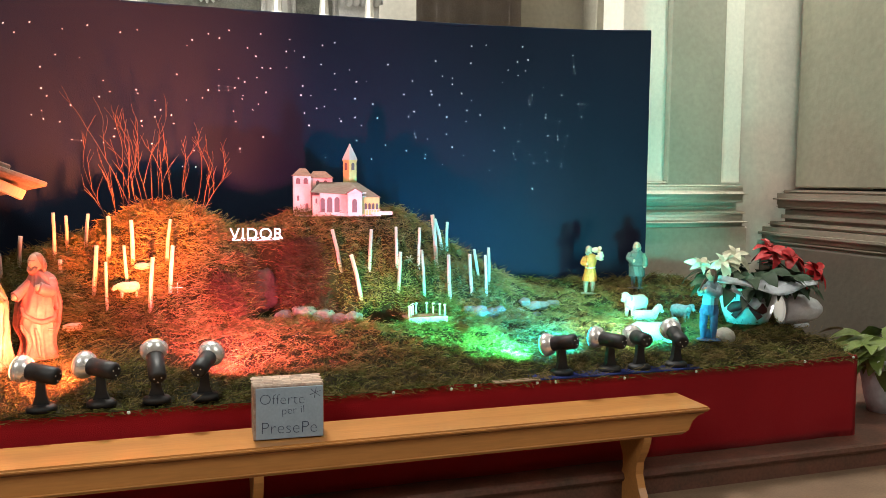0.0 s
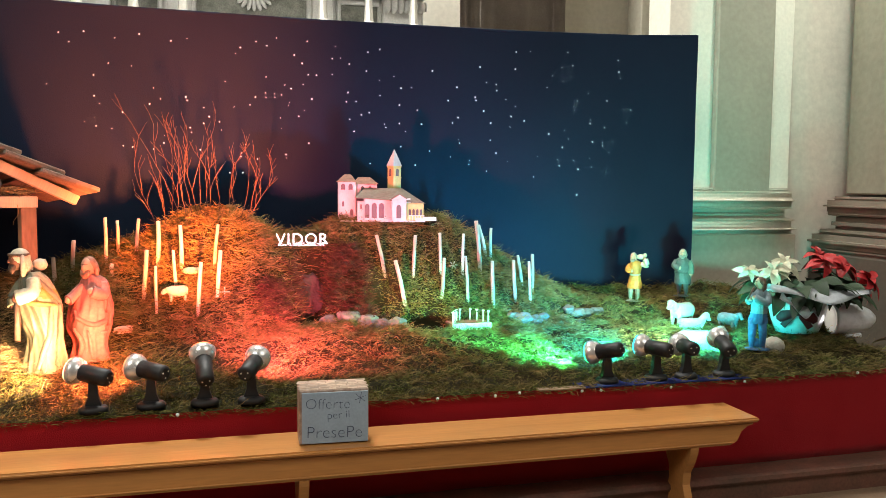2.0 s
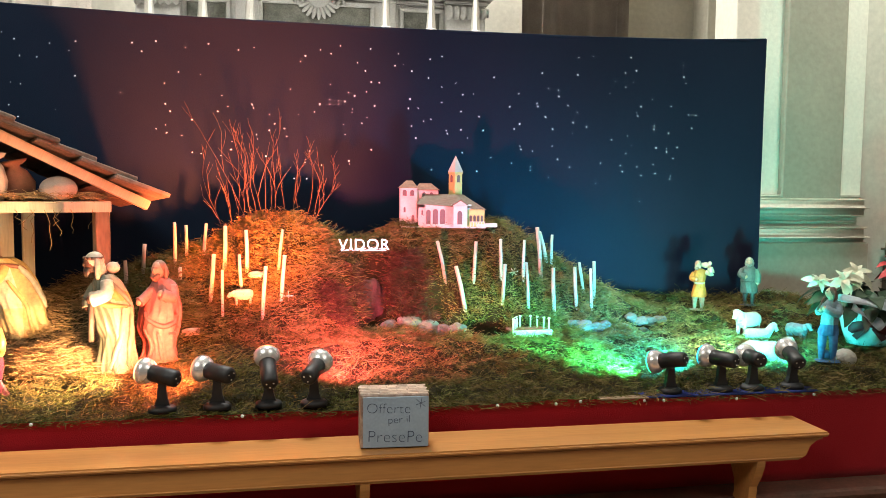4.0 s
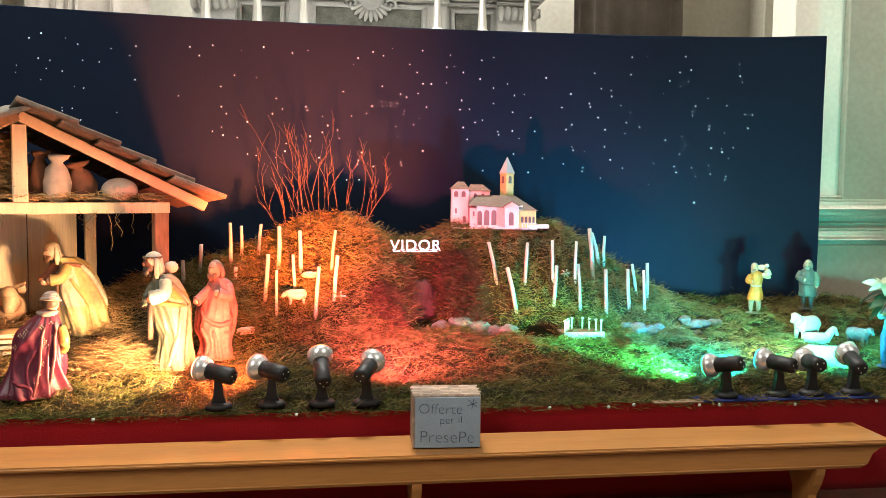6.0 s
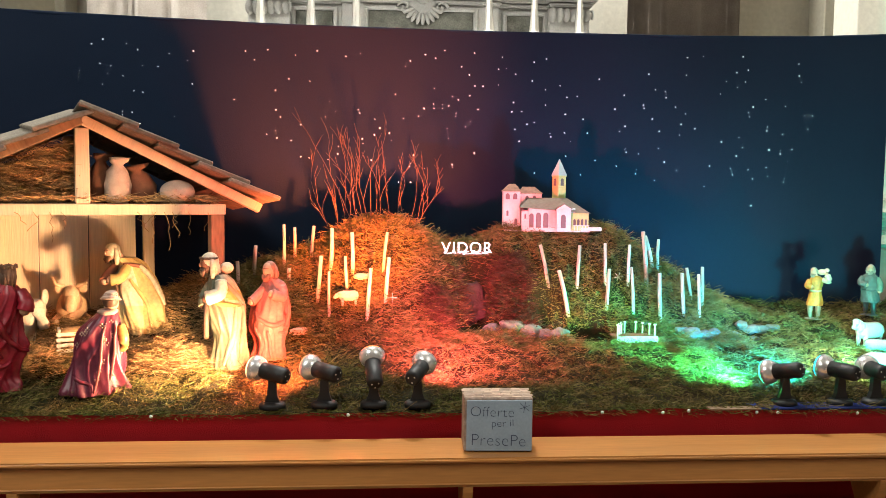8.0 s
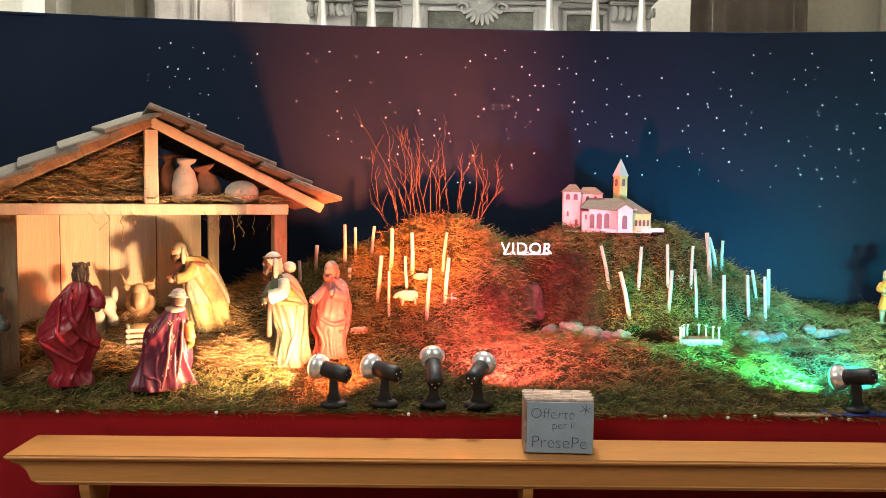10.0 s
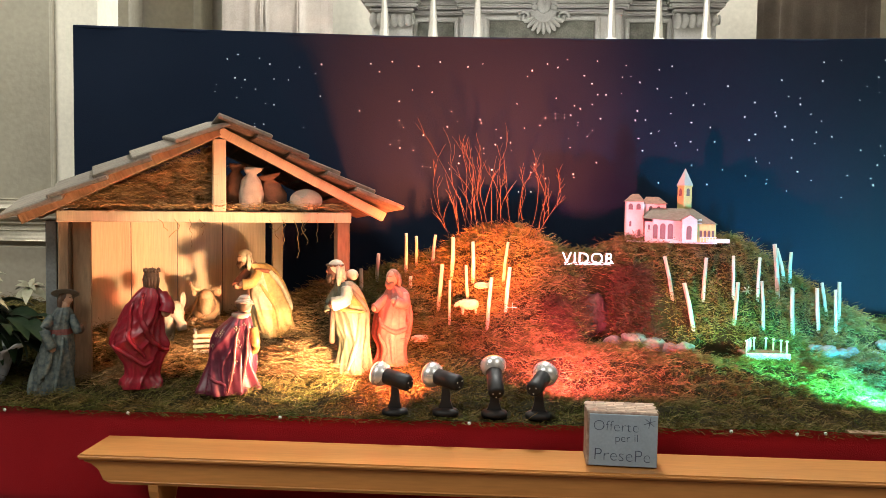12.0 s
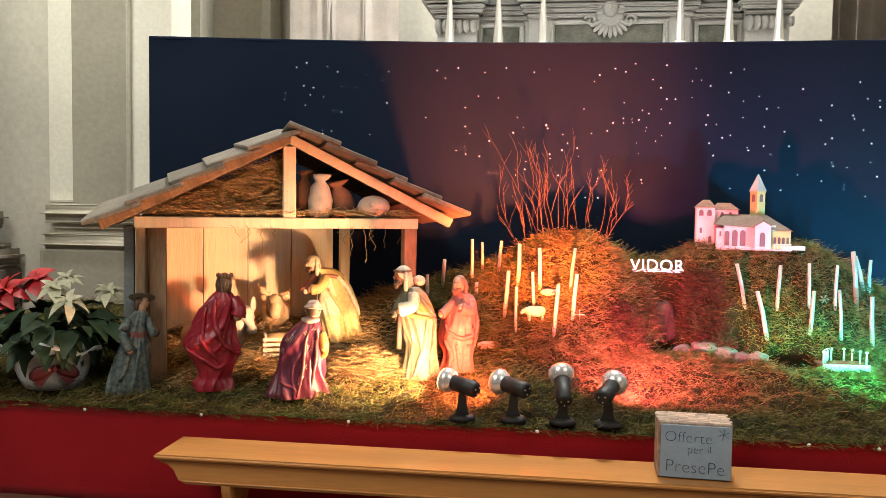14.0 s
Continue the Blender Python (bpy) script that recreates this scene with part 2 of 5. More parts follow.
# ---- the lie of the moss ----
CREST = ((-1.75, 0.80), (-1.31, 0.90), (-1.1, 0.99), (-0.89, 1.07), (-0.62, 1.14), (-0.41, 1.23), (-0.24, 1.35), (-0.1, 1.385), (0.06, 1.37),
         (0.19, 1.31), (0.31, 1.25), (0.50, 1.25), (0.62, 1.325), (0.95, 1.335), (1.32, 1.325), (1.52, 1.20), (1.71, 1.075),
         (1.93, 0.95), (2.2, 0.83), (2.5, 0.79))
TOE = ((-1.6, 4.5), (-0.6, 4.35), (-0.1, 4.35), (0.25, 4.5), (0.5, 4.72), (0.9, 4.68), (1.3, 4.6), (1.9, 4.6), (2.4, 4.7))
LAMPS_X = (-0.541, -0.310, -0.090, 0.109, 1.828, 2.099, 2.270, 2.489)
FRONT, BACK, LEFT, RIGHT = 3.66, 5.36, -3.6, 3.62


def cave(x, y):
    """How far the grotto is hollowed out at a place, 0 to 1."""
    return math.exp(-(((x - 0.49) / 0.085) ** 4)) * smooth((y - 4.68) / 0.05) * (1 - smooth((y - 4.86) / 0.03))


def pit(x, y):
    """The dark dips in the dry brook."""
    return math.exp(-(((x - 1.12) / 0.11) ** 4) - ((y - 4.60) / 0.09) ** 4) + 0.6 * math.exp(-(((x - 0.80) / 0.12) ** 4) - ((y - 4.76) / 0.035) ** 4)


def lie(x, y):
    """Height of the moss bed."""
    base = 0.585 + 0.15 * (y - FRONT)
    toe, top = interp(TOE, x), interp(CREST, x)
    z = base
    if top > base:
        z += (top - base) * smooth((y - toe) / (4.98 - toe)) ** 0.9
        if y > 5.05:
            z -= 0.35 * (top - base) * smooth((y - 5.05) / 0.3)
    z -= max(0.0, z - base - 0.01) * cave(x, y)
    z -= 0.17 * pit(x, y)
    z += 0.03 * math.exp(-(((x - 0.7) / 0.7) ** 4) - ((y - 4.35) / 0.16) ** 2)
    flat = smooth((y - 3.70) / 0.14)
    z += -0.014 * (1 - flat) + (0.25 + 0.75 * flat) * (0.022 * noise.noise((x * 3.1, y * 3.1, 0.3)) + 0.036 * noise.noise((x * 8, y * 8, 1.7)) + 0.030 * noise.noise((x * 19, y * 19, 4.1)))
    return z


# ---- the church round it ----
bm = bmesh.new()
add_box(bm, (0, -1, -0.1), (20, 20, 0.2))
structure("floor", bm, FLOORM, "worn reddish stone church floor")
bm = bmesh.new()
add_box(bm, (0, -1, 9.1), (20, 20, 0.2))
structure("ceiling", bm, PLASTER, "plain cream church ceiling")
for n, c, s in (("wall_south", (0, -11.1, 4.5), (20, 0.2, 9)), ("wall_west", (-10.1, -1, 4.5), (0.2, 20, 9)), ("wall_east", (10.1, -1, 4.5), (0.2, 20, 9))):
    bm = bmesh.new()
    add_box(bm, c, s)
    structure(n, bm, PLASTER, "plain cream plaster church wall")
bm = bmesh.new()
add_box(bm, (0.2, 8.5, 4.5), (9.2, 0.2, 9))
structure("wall_north", bm, PLASTER, "cream plaster wall behind the altar")

STEP = [(3.50, 0.0), (3.50, 0.085), (3.485, 0.09), (3.475, 0.105), (3.48, 0.125), (3.50, 0.132), (8.4, 0.132), (8.4, 0.0)]
bm = bmesh.new()
add_extrude(bm, STEP, -4.3, 4.85, swap=True)
structure("step_altar", bm, MARBLE, "moulded red marble altar step")


def pedestal(t, x0, x1, y):
    """Pilaster base: plinth, torus, scotia and torus."""
    w, c = x1 - x0, (x0 + x1) / 2
    b = bmesh.new()
    add_box(b, (c, y + 0.22, 0.5825), (w, 0.5, 1.165), 0.01)
    part("plinth", b, SHAFT, t, "plain beige stone plinth")
    for z, h, d in ((1.205, 0.13, 0.03), (1.283, 0.025, -0.005), (1.332, 0.075, -0.045), (1.378, 0.02, -0.02), (1.443, 0.11, 0.018), (1.51, 0.022, -0.025), (1.534, 0.026, -0.04)):
        b = bmesh.new()
        add_box(b, (c, y + 0.22, z), (w + 2 * d, 0.5 + 2 * d, h), h * 0.47, seg=5)
        for f in b.faces:
            f.smooth = h > 0.1
        part("moulding", b, STONE, t)


for side, (p0, p1, s0, s1) in (("east", (3.455, 4.67, 3.89, 4.425)), ("west", (-4.10, -3.03, -3.845, -3.385))):
    t = thing("pilaster_" + side, "cream church pilaster with beige shaft on a moulded stone base", "pilaster", kind="structure")
    pedestal(t, p0, p1, 6.0)
    b = bmesh.new()
    add_box(b, ((p0 + p1) / 2, 6.24, 5.25), (p1 - p0 - 0.05, 0.34, 7.5), 0.006)
    part("backing", b, PLASTER, t, "cream plaster backing strip")
    b = bmesh.new()
    add_box(b, ((s0 + s1) / 2, 6.20, 5.25), (s1 - s0, 0.38, 7.5), 0.012)
    part("shaft", b, SHAFT, t, "beige stucco shaft")
for name, x0, x1 in (("wall_chapel_east", 4.6, 6.2), ("wall_chapel_west", -6.0, -4.05)):
    bm = bmesh.new()
    add_box(bm, ((x0 + x1) / 2, 6.36, 4.5), (x1 - x0, 0.4, 9))
    structure(name, bm, WALLM, "cream plaster chapel wall")
# inner returns of the presbytery
for name, x in (("wall_return_east", 4.60), ("wall_return_west", -4.02)):
    bm = bmesh.new()
    add_box(bm, (x, 7.4, 4.5), (0.5, 2.0, 9))
    structure(name, bm, WALLM, "cream plaster side of the presbytery")


def pier(side, x, y0, y1, sign):
    t = thing("pier_" + side, "broad plastered pier on a heavy moulded stone base", "pier", kind="structure")
    yc, w = (y0 + y1) / 2, y1 - y0
    b = bmesh.new()
    add_box(b, (x + sign * 0.75, yc, 5.2), (1.2, w - 0.36, 7.4), 0.012)
    part("shaft", b, PIERM, t)
    b = bmesh.new()
    add_box(b, (x + sign * 0.55, yc, 0.5), (1.2, w, 1.0), 0.012)
    part("plinth", b, PLINTH, t)
    for z, h, d in ((1.03, 0.07, 0.0), (1.10, 0.11, 0.03), (1.18, 0.04, -0.04), (1.25, 0.12, -0.10), (1.335, 0.035, -0.085), (1.40, 0.10, -0.05), (1.465, 0.03, -0.12)):
        b = bmesh.new()
        add_box(b, (x + sign * 0.55, yc, z), (1.2 + 2 * d, w + 2 * d, h), min(h * 0.44, 0.045), seg=4)
        part("moulding", b, PIERB, t, "heavy moulding, its brown darkened for shade")


pier("east", 5.0, 3.0, 6.16, 1)
pier("west", -4.42, 3.0, 6.16, -1)

# altar, of which the upper stage rises behind the cloth
altar = thing("altar", "grey and dark green marble altar with moulded cornice and carved mask", "altar")
b = bmesh.new()
add_box(b, (0.24, 7.45, 1.4), (2.5, 0.9, 2.8), 0.01)
part("body", b, ALTARM, altar)
for x, w, y in ((0.26, 1.30, 7.0), (-0.62, 0.46, 7.08), (1.14, 0.46, 7.08), (-0.98, 0.34, 6.98), (1.50, 0.34, 6.98)):
    for z, h, d in ((2.82, 0.05, 0.02), (3.115, 0.03, 0.015), (3.15, 0.03, 0.05), (3.185, 0.035, 0.07), (3.23, 0.04, 0.11), (3.285, 0.05, 0.15), (3.35, 0.06, 0.17)):
        b = bmesh.new()
        add_box(b, (x, y + 0.2, z), (w + 2 * d, 0.5 + 2 * d, h), h * 0.35, seg=2)
        part("moulding", b, ALTARM, altar)
    b = bmesh.new()
    add_box(b, (x, y + 0.22, 2.96), (w, 0.46, 0.30), 0.006)
    part("frieze", b, ALTARM, altar)
for x, w, y in ((0.26, 0.86, 6.995), (-0.62, 0.30, 7.075), (1.14, 0.30, 7.075)):
    b = bmesh.new()
    add_box(b, (x, y, 2.93), (w, 0.03, 0.22), 0.004)
    part("panel", b, ALTARD, altar, "inset dark green marble panel")
    for dx in (-w / 2 - 0.025, w / 2 + 0.025):
        b = bmesh.new()
        add_box(b, (x + dx, y - 0.01, 2.93), (0.035, 0.05, 0.27), 0.008)
        part("panel_frame", b, ALTARM, altar)
    b = bmesh.new()
    add_box(b, (x, y - 0.01, 3.06), (w + 0.09, 0.05, 0.035), 0.008)
    part("panel_frame", b, ALTARM, altar)
for x in (-0.98, 1.50):
    b = bmesh.new()
    add_tube(b, [(x + 0.18, 6.93 + (0.05 - 0.004 * k) * math.cos(k * 0.7), 3.03 + (0.05 - 0.004 * k) * math.sin(k * 0.7)) for k in range(11)], 0.010, 6)
    scroll = part("scroll", b, ALTARM, altar, "carved scroll bracket")
    for k in range(6):
        b = bmesh.new()
        add_ball(b, (x - 0.15 + 0.058 * k, 6.93, 3.03), (0.034, 0.075, 0.062 - 0.003 * k), seg=14)
        part("scroll_rib", b, ALTARM, scroll)
b = bmesh.new()
add_ball(b, (0.27, 6.96, 3.16), (0.125, 0.04, 0.17), seg=24)
add_ball(b, (0.27, 6.92, 3.17), (0.062, 0.055, 0.085), seg=18)
add_ball(b, (0.27, 6.865, 3.165), (0.012, 0.018, 0.024), seg=8)
for sx in (-1, 1):
    add_ball(b, (0.27 + sx * 0.026, 6.875, 3.19), (0.014, 0.012, 0.008), seg=8)
mask = part("carved_mask", b, ALTARM, altar, "carved head in a shell cartouche")
for k in range(13):
    a = radians(-30 + k * 20)
    b = bmesh.new()
    add_ball(b, (0.27 + 0.088 * math.cos(a), 6.91, 3.185 + 0.10 * math.sin(a)), (0.026, 0.026, 0.022), seg=10)
    part("carved_curl", b, ALTARM, mask)
for k in range(9):
    a = radians(205 + k * 16.5)
    b = bmesh.new()
    add_ball(b, (0.27 + 0.125 * math.cos(a), 6.95, 3.09 + 0.115 * math.sin(a)), (0.055, 0.03, 0.018), seg=10, turn=Matrix.Rotation(-a, 4, "Y"))
    part("carved_leaf", b, ALTARM, mask)
for sx in (-1, 1):
    b = bmesh.new()
    add_tube(b, [(0.27 + sx * (0.155 + (0.055 - 0.0035 * k) * math.cos(k * 0.55)), 6.94, 3.06 + (0.055 - 0.0035 * k) * math.sin(k * 0.55)) for k in range(15)], 0.013, 8)
    part("carved_volute", b, ALTARM, mask)

for k, x in enumerate((-1.02, -0.625, -0.268, 0.80, 1.17, 1.542)):
    b = bmesh.new()
    add_rings(b, [(2.80, 0.09, 0.09, 0, 0), (2.83, 0.10, 0.10, 0, 0), (2.86, 0.04, 0.04, 0, 0), (2.92, 0.036, 0.036, 0, 0), (3.30, 0.012, 0.012, 0, 0), (3.33, 0.035, 0.035, 0, 0), (3.36, 0.03, 0.03, 0, 0), (3.40, 0.012, 0.012, 0, 0), (3.75, 0.012, 0.012, 0, 0)], seg=8)
    for f in b.faces:
        f.smooth = False
    solid("candlestick", b, SILVER, "tall tapering silvered altar candlestick", "candlestick", pose(x, 6.78, -0.0), "altar candlesticks")
b = bmesh.new()
add_box(b, (0.24, 6.80, 2.1), (2.9, 0.3, 1.4), 0.01)
part("gradine", b, ALTARM, altar)

for x0, x1 in ((-2.52, -1.55), (2.10, 3.10)):
    b = bmesh.new()
    n = 48
    top = [b.verts.new((x0 + (x1 - x0) * k / n, 7.3 + 0.035 * math.sin(k * 0.33 + x0) + 0.012 * math.sin(k * 0.81), 6.0)) for k in range(n + 1)]
    low = [b.verts.new((x0 + (x1 - x0) * k / n, 7.3 + 0.05 * math.sin(k * 0.33 + x0 + 0.3) + 0.015 * math.sin(k * 0.81 + 0.4), 0.15)) for k in range(n + 1)]
    for k in range(n):
        b.faces.new((top[k], top[k + 1], low[k + 1], low[k])).smooth = True
    bmesh.ops.solidify(b, geom=b.faces[:], thickness=0.012)
    solid("curtain", b, DRAPE, "heavy grey-brown drape hanging beside the altar", "curtain", group="altar curtains")
# two beige strips stand in for the shaded return; the third is a pilaster edge
for x0, x1 in ((-3.75, -3.43), (3.97, 4.50), (-2.85, -2.76)):
    bm = bmesh.new()
    add_box(bm, ((x0 + x1) / 2, 7.6, 4.5), (x1 - x0, 0.3, 9), 0.01)
    structure("pilaster_inner", bm, SHAFT, "beige strip for the shaded presbytery return and a pilaster edge")
bm = bmesh.new()
add_box(bm, (0.2, 7.9, 4.5), (8, 0.25, 9))
structure("wall_apse", bm, WALLM, "cream plaster wall behind the altar")

# ---- backdrop cloth ----
backdrop = thing("starry_backdrop", "dark navy night-sky cloth stretched on a frame, pricked with fairy lights", "backdrop")
BX0, BX1, BZ0, BZ1, BY = -2.90, 3.325, 0.60, 2.650, 5.40


def sag(x):
    """The top edge of the cloth, which sags between its ends."""
    return interp(((-2.9, 2.668), (-1.8, 2.632), (-0.7, 2.602), (0.6, 2.590), (2.0, 2.595), (2.8, 2.612), (3.325, 2.640)), x)


b = bmesh.new()
nx, nz = 120, 40
grid = [[b.verts.new((BX0 + (BX1 - BX0) * i / nx, BY + 0.006 * noise.noise((i * 0.13, j * 0.1, 4)) + 0.004 * math.sin(i * 0.5) * (j / nz),
                      BZ0 + (sag(BX0 + (BX1 - BX0) * i / nx) - BZ0) * j / nz)) for i in range(nx + 1)] for j in range(nz + 1)]
for j in range(nz):
    for i in range(nx):
        b.faces.new((grid[j][i], grid[j][i + 1], grid[j + 1][i + 1], grid[j + 1][i])).smooth = True
part("cloth", b, CLOTH, backdrop)
b = bmesh.new()
add_tube(b, [(BX0 + (BX1 - BX0) * k / 24, BY + 0.012, sag(BX0 + (BX1 - BX0) * k / 24) - 0.008) for k in range(25)], 0.013, 8)
part("hem", b, CLOTH, backdrop, "rolled top hem")
for x in (BX0 + 0.01, BX1 - 0.01):
    b = bmesh.new()
    add_box(b, (x, BY + 0.035, (BZ0 + BZ1) / 2 - 0.255), (0.04, 0.05, BZ1 - BZ0 + 0.40), 0.01)
    part("side_batten", b, CLOTH, backdrop)
rnd = random.Random(7)
BRIGHT = [(-0.78, 2.44), (-0.47, 2.44), (-0.29, 2.41), (0.12, 2.39), (0.45, 2.36), (0.50, 2.31), (0.69, 2.35), (0.80, 2.32), (0.92, 2.40), (0.91, 2.28), (0.59, 2.24), (0.43, 2.15),
          (0.37, 2.11), (0.56, 2.09), (0.21, 2.09), (0.79, 2.14), (0.78, 2.08), (0.88, 2.00), (0.83, 1.89), (0.54, 1.81), (1.14, 2.18), (1.13, 2.07), (1.25, 2.04), (1.13, 1.95),
          (1.28, 1.95), (1.14, 1.80), (1.24, 1.68), (1.35, 2.30), (1.46, 2.11), (1.53, 2.00), (1.52, 2.20), (1.68, 2.34), (1.80, 2.19), (1.71, 2.05), (1.76, 1.97), (1.80, 1.77),
          (-1.86, 2.45), (-1.79, 2.48), (-1.81, 2.33), (-1.58, 2.42), (-1.24, 2.42), (2.35, 2.38), (2.70, 2.35), (2.39, 2.14), (2.77, 2.00), (2.80, 2.09), (2.51, 1.86), (2.40, 1.49)]
spots = list(BRIGHT)
while len(spots) < 205:
    x, z = rnd.uniform(-1.95, 2.75), rnd.uniform(1.55, 2.47)
    if z < 1.95 - 0.35 * min(1.0, max(0.0, (x + 1.2) / 1.2)) or (x > 0.3 and rnd.random() < 0.25):
        continue
    if all((x - u) ** 2 + (z - w) ** 2 > 0.0016 for u, w in spots):
        spots.append((x, z))
        if rnd.random() < 0.10:
            spots.append((x + rnd.uniform(-0.01, 0.01), z + rnd.uniform(0.02, 0.03)))
b = bmesh.new()
bmesh.ops.create_icosphere(b, subdivisions=1, radius=1.0)
star_mesh = finish("star", b, STAR)
for x, z in spots:
    s = new("star", star_mesh)
    r = rnd.choice((0.0042, 0.0046)) if (x, z) in BRIGHT else rnd.choice((0.0022, 0.0030, 0.0040))
    s.matrix_basis = Matrix.LocRotScale((x, BY - 0.009, z), None, (r, r * 0.6, r))
    s.parent = backdrop

# ---- platform ----
platform = thing("platform", "low wooden stage clad in red felt with white pin heads", "platform")
b = bmesh.new()
add_box(b, ((LEFT + RIGHT) / 2, (FRONT + BACK) / 2 + 0.01, 0.35), (RIGHT - LEFT - 0.02, BACK - FRONT - 0.04, 0.43))
part("stage", b, OLDWOOD, platform)
b = bmesh.new()
n = 260
rows = []
for j in range(9):
    z = 0.125 + (0.585 - 0.125) * j / 8
    row = []
    for i in range(n + 1):
        x = LEFT + (RIGHT - LEFT) * i / n
        wave = 0.012 * noise.noise((x * 1.7, z * 0.8, 2)) + 0.006 * noise.noise((x * 6, z * 1.5, 5))
        sag = -0.006 + 0.012 * noise.noise((x * 2.1, 0.5, 8)) + 0.008 * noise.noise((x * 9, 0.5, 3))
        row.append(b.verts.new((x, FRONT - 0.014 + wave * (1.1 - j / 8), z + (sag if j == 8 else 0) + (0.006 * noise.noise((x * 3, 1, 1)) if j == 0 else 0))))
    rows.append(row)
for r0, r1 in zip(rows, rows[1:]):
    for i in range(n):
        b.faces.new((r0[i], r0[i + 1], r1[i + 1], r1[i])).smooth = True
bmesh.ops.solidify(b, geom=b.faces[:], thickness=0.004)
part("front_skirt", b, RED, platform, "red felt skirt")
b = bmesh.new()
add_box(b, (RIGHT + 0.002, (FRONT + BACK) / 2, 0.355), (0.008, BACK - FRONT, 0.46))
part("side_skirt", b, RED, platform, "red felt skirt")
b = bmesh.new()
add_ball(b, (0, 0, 0), (0.008, 0.005, 0.008), seg=8)
pin_mesh = finish("pin", b, PIN)
for x, z in ((-2.33, 0.567), (-1.05, 0.572), (-0.2, 0.572), (0.94, 0.573), (1.22, 0.570), (1.34, 0.577), (1.66, 0.568), (1.76, 0.566), (2.14, 0.560), (2.56, 0.566), (3.25, 0.575), (-1.75, 0.57), (3.58, 0.58)):
    s = new("pin", pin_mesh)
    s.matrix_basis = pose(x, FRONT - 0.024, z)
    s.parent = platform
b = bmesh.new()
add_box(b, (2.13, FRONT + 0.035, 0.580), (0.95, 0.11, 0.008), 0.002)
solid("felt_strip", b, BLUEFELT, "dark blue felt strip under the spotlights", "cloth strip")

b = bmesh.new()
add_box(b, (1.56, FRONT - 0.004, 0.582), (0.24, 0.05, 0.007), 0.001)
solid("board_offcut", b, OLDWOOD, "bare wooden board end showing at the stage edge", "board")
b = bmesh.new()
NX, NY = 420, 110
grid = []
for j in range(NY + 1):
    y = FRONT - 0.012 + (BACK - FRONT + 0.012) * j / NY
    grid.append([])
    for i in range(NX + 1):
        x = LEFT + (RIGHT - LEFT) * i / NX
        grid[j].append(b.verts.new((x, y, lie(x, y) - (0.02 if j == 0 else 0))))
for j in range(NY):
    for i in range(NX):
        b.faces.new((grid[j][i], grid[j][i + 1], grid[j + 1][i + 1], grid[j + 1][i])).smooth = True
solid("ground_moss", b, EARTH, "brown-green moss bed over the stage and its two hills", "ground", kind="structure")

# ---- moss, straw and twigs ----


def strands(name, count, place, length, width, mats, label, category, lift=(0.0, 0.024), rise=0.3, seed=1, curl=0.75):
    """Many bent ribbons; place(rng) gives a foot."""
    rng = np.random.default_rng(seed)
    verts, faces = [], []
    for k in range(count):
        x, y, z = place(rng)
        a, e = rng.uniform(0, 6.283), rng.uniform(-0.1, 1.0) * rise
        ln, w = rng.uniform(*length), rng.uniform(*width) / 2
        z += rng.uniform(*lift)
        px, py, pz = x, y, z
        c = rng.normal(0, curl)
        b0 = len(verts)
        for s in range(4):
            sx, sy = -math.sin(a) * w, math.cos(a) * w
            verts += [(px + sx * 0.7, py + sy * 0.7, pz + w), (px - sx * 0.7, py - sy * 0.7, pz - w)]
            px, py, pz = px + ln / 3 * math.cos(a) * math.cos(e), py + ln / 3 * math.sin(a) * math.cos(e), pz + ln / 3 * math.sin(e)
            a, e = a + c, e - rng.uniform(-0.25, 0.45)
        faces += [(b0 + 2 * s, b0 + 2 * s + 1, b0 + 2 * s + 3, b0 + 2 * s + 2) for s in range(3)]
    me = bpy.data.meshes.new(name)
    me.from_pydata(verts, [], faces)
    me.materials.append(mats)
    me.update()
    return tagged(new(name, me), label, category, kind="stuff")


def on_moss(rng):
    while True:
        x, y = rng.uniform(LEFT + 0.02, RIGHT - 0.01), FRONT - 0.02 + (BACK - FRONT) * rng.random()
        if y < 3.785 and min(abs(x - q) for q in LAMPS_X) < 0.075:
            continue
        if pit(x, y) + cave(x, y) < 0.35 and (noise.noise((x * 11, y * 11, 3.3)) > -0.12 or rng.random() < 0.35):
            return x, y, lie(x, max(y, FRONT)) - 0.004


def on_steep(rng):
    while True:
        x, y = rng.uniform(-1.0, 2.0), rng.uniform(4.45, 5.05)
        if pit(x, y) + cave(x, y) < 0.35 and (noise.noise((x * 12, y * 12, 7.3)) > -0.1 or rng.random() < 0.3):
            return x, y, lie(x, y)


def on_edge(rng):
    x = rng.uniform(LEFT, RIGHT)
    return x, FRONT - 0.022 + rng.uniform(-0.004, 0.06), lie(x, FRONT) - 0.012


strands("moss", 125000, on_moss, (0.012, 0.030), (0.0016, 0.0036), MOSS, "dried green and brown moss tufts", "moss", rise=1.2, seed=1, curl=0.5)
strands("moss", 62000, on_steep, (0.012, 0.030), (0.0016, 0.0036), MOSS, "dried green moss on the steep hill face", "moss", rise=1.2, seed=2, curl=0.5)
strands("moss", 30000, on_moss, (0.03, 0.09), (0.0012, 0.0022), THREAD, "pale dry threads tangled through the moss", "moss", lift=(0.005, 0.03), rise=0.7, seed=21, curl=0.4)
strands("moss", 16000, on_steep, (0.03, 0.09), (0.0012, 0.0022), THREAD, "pale dry threads hanging on the hill face", "moss", lift=(0.005, 0.03), rise=0.7, seed=22, curl=0.4)
strands("moss", 5000, on_edge, (0.02, 0.055), (0.0012, 0.0026), MOSS, "moss fringe hanging over the stage edge", "moss", rise=0.3, seed=3)

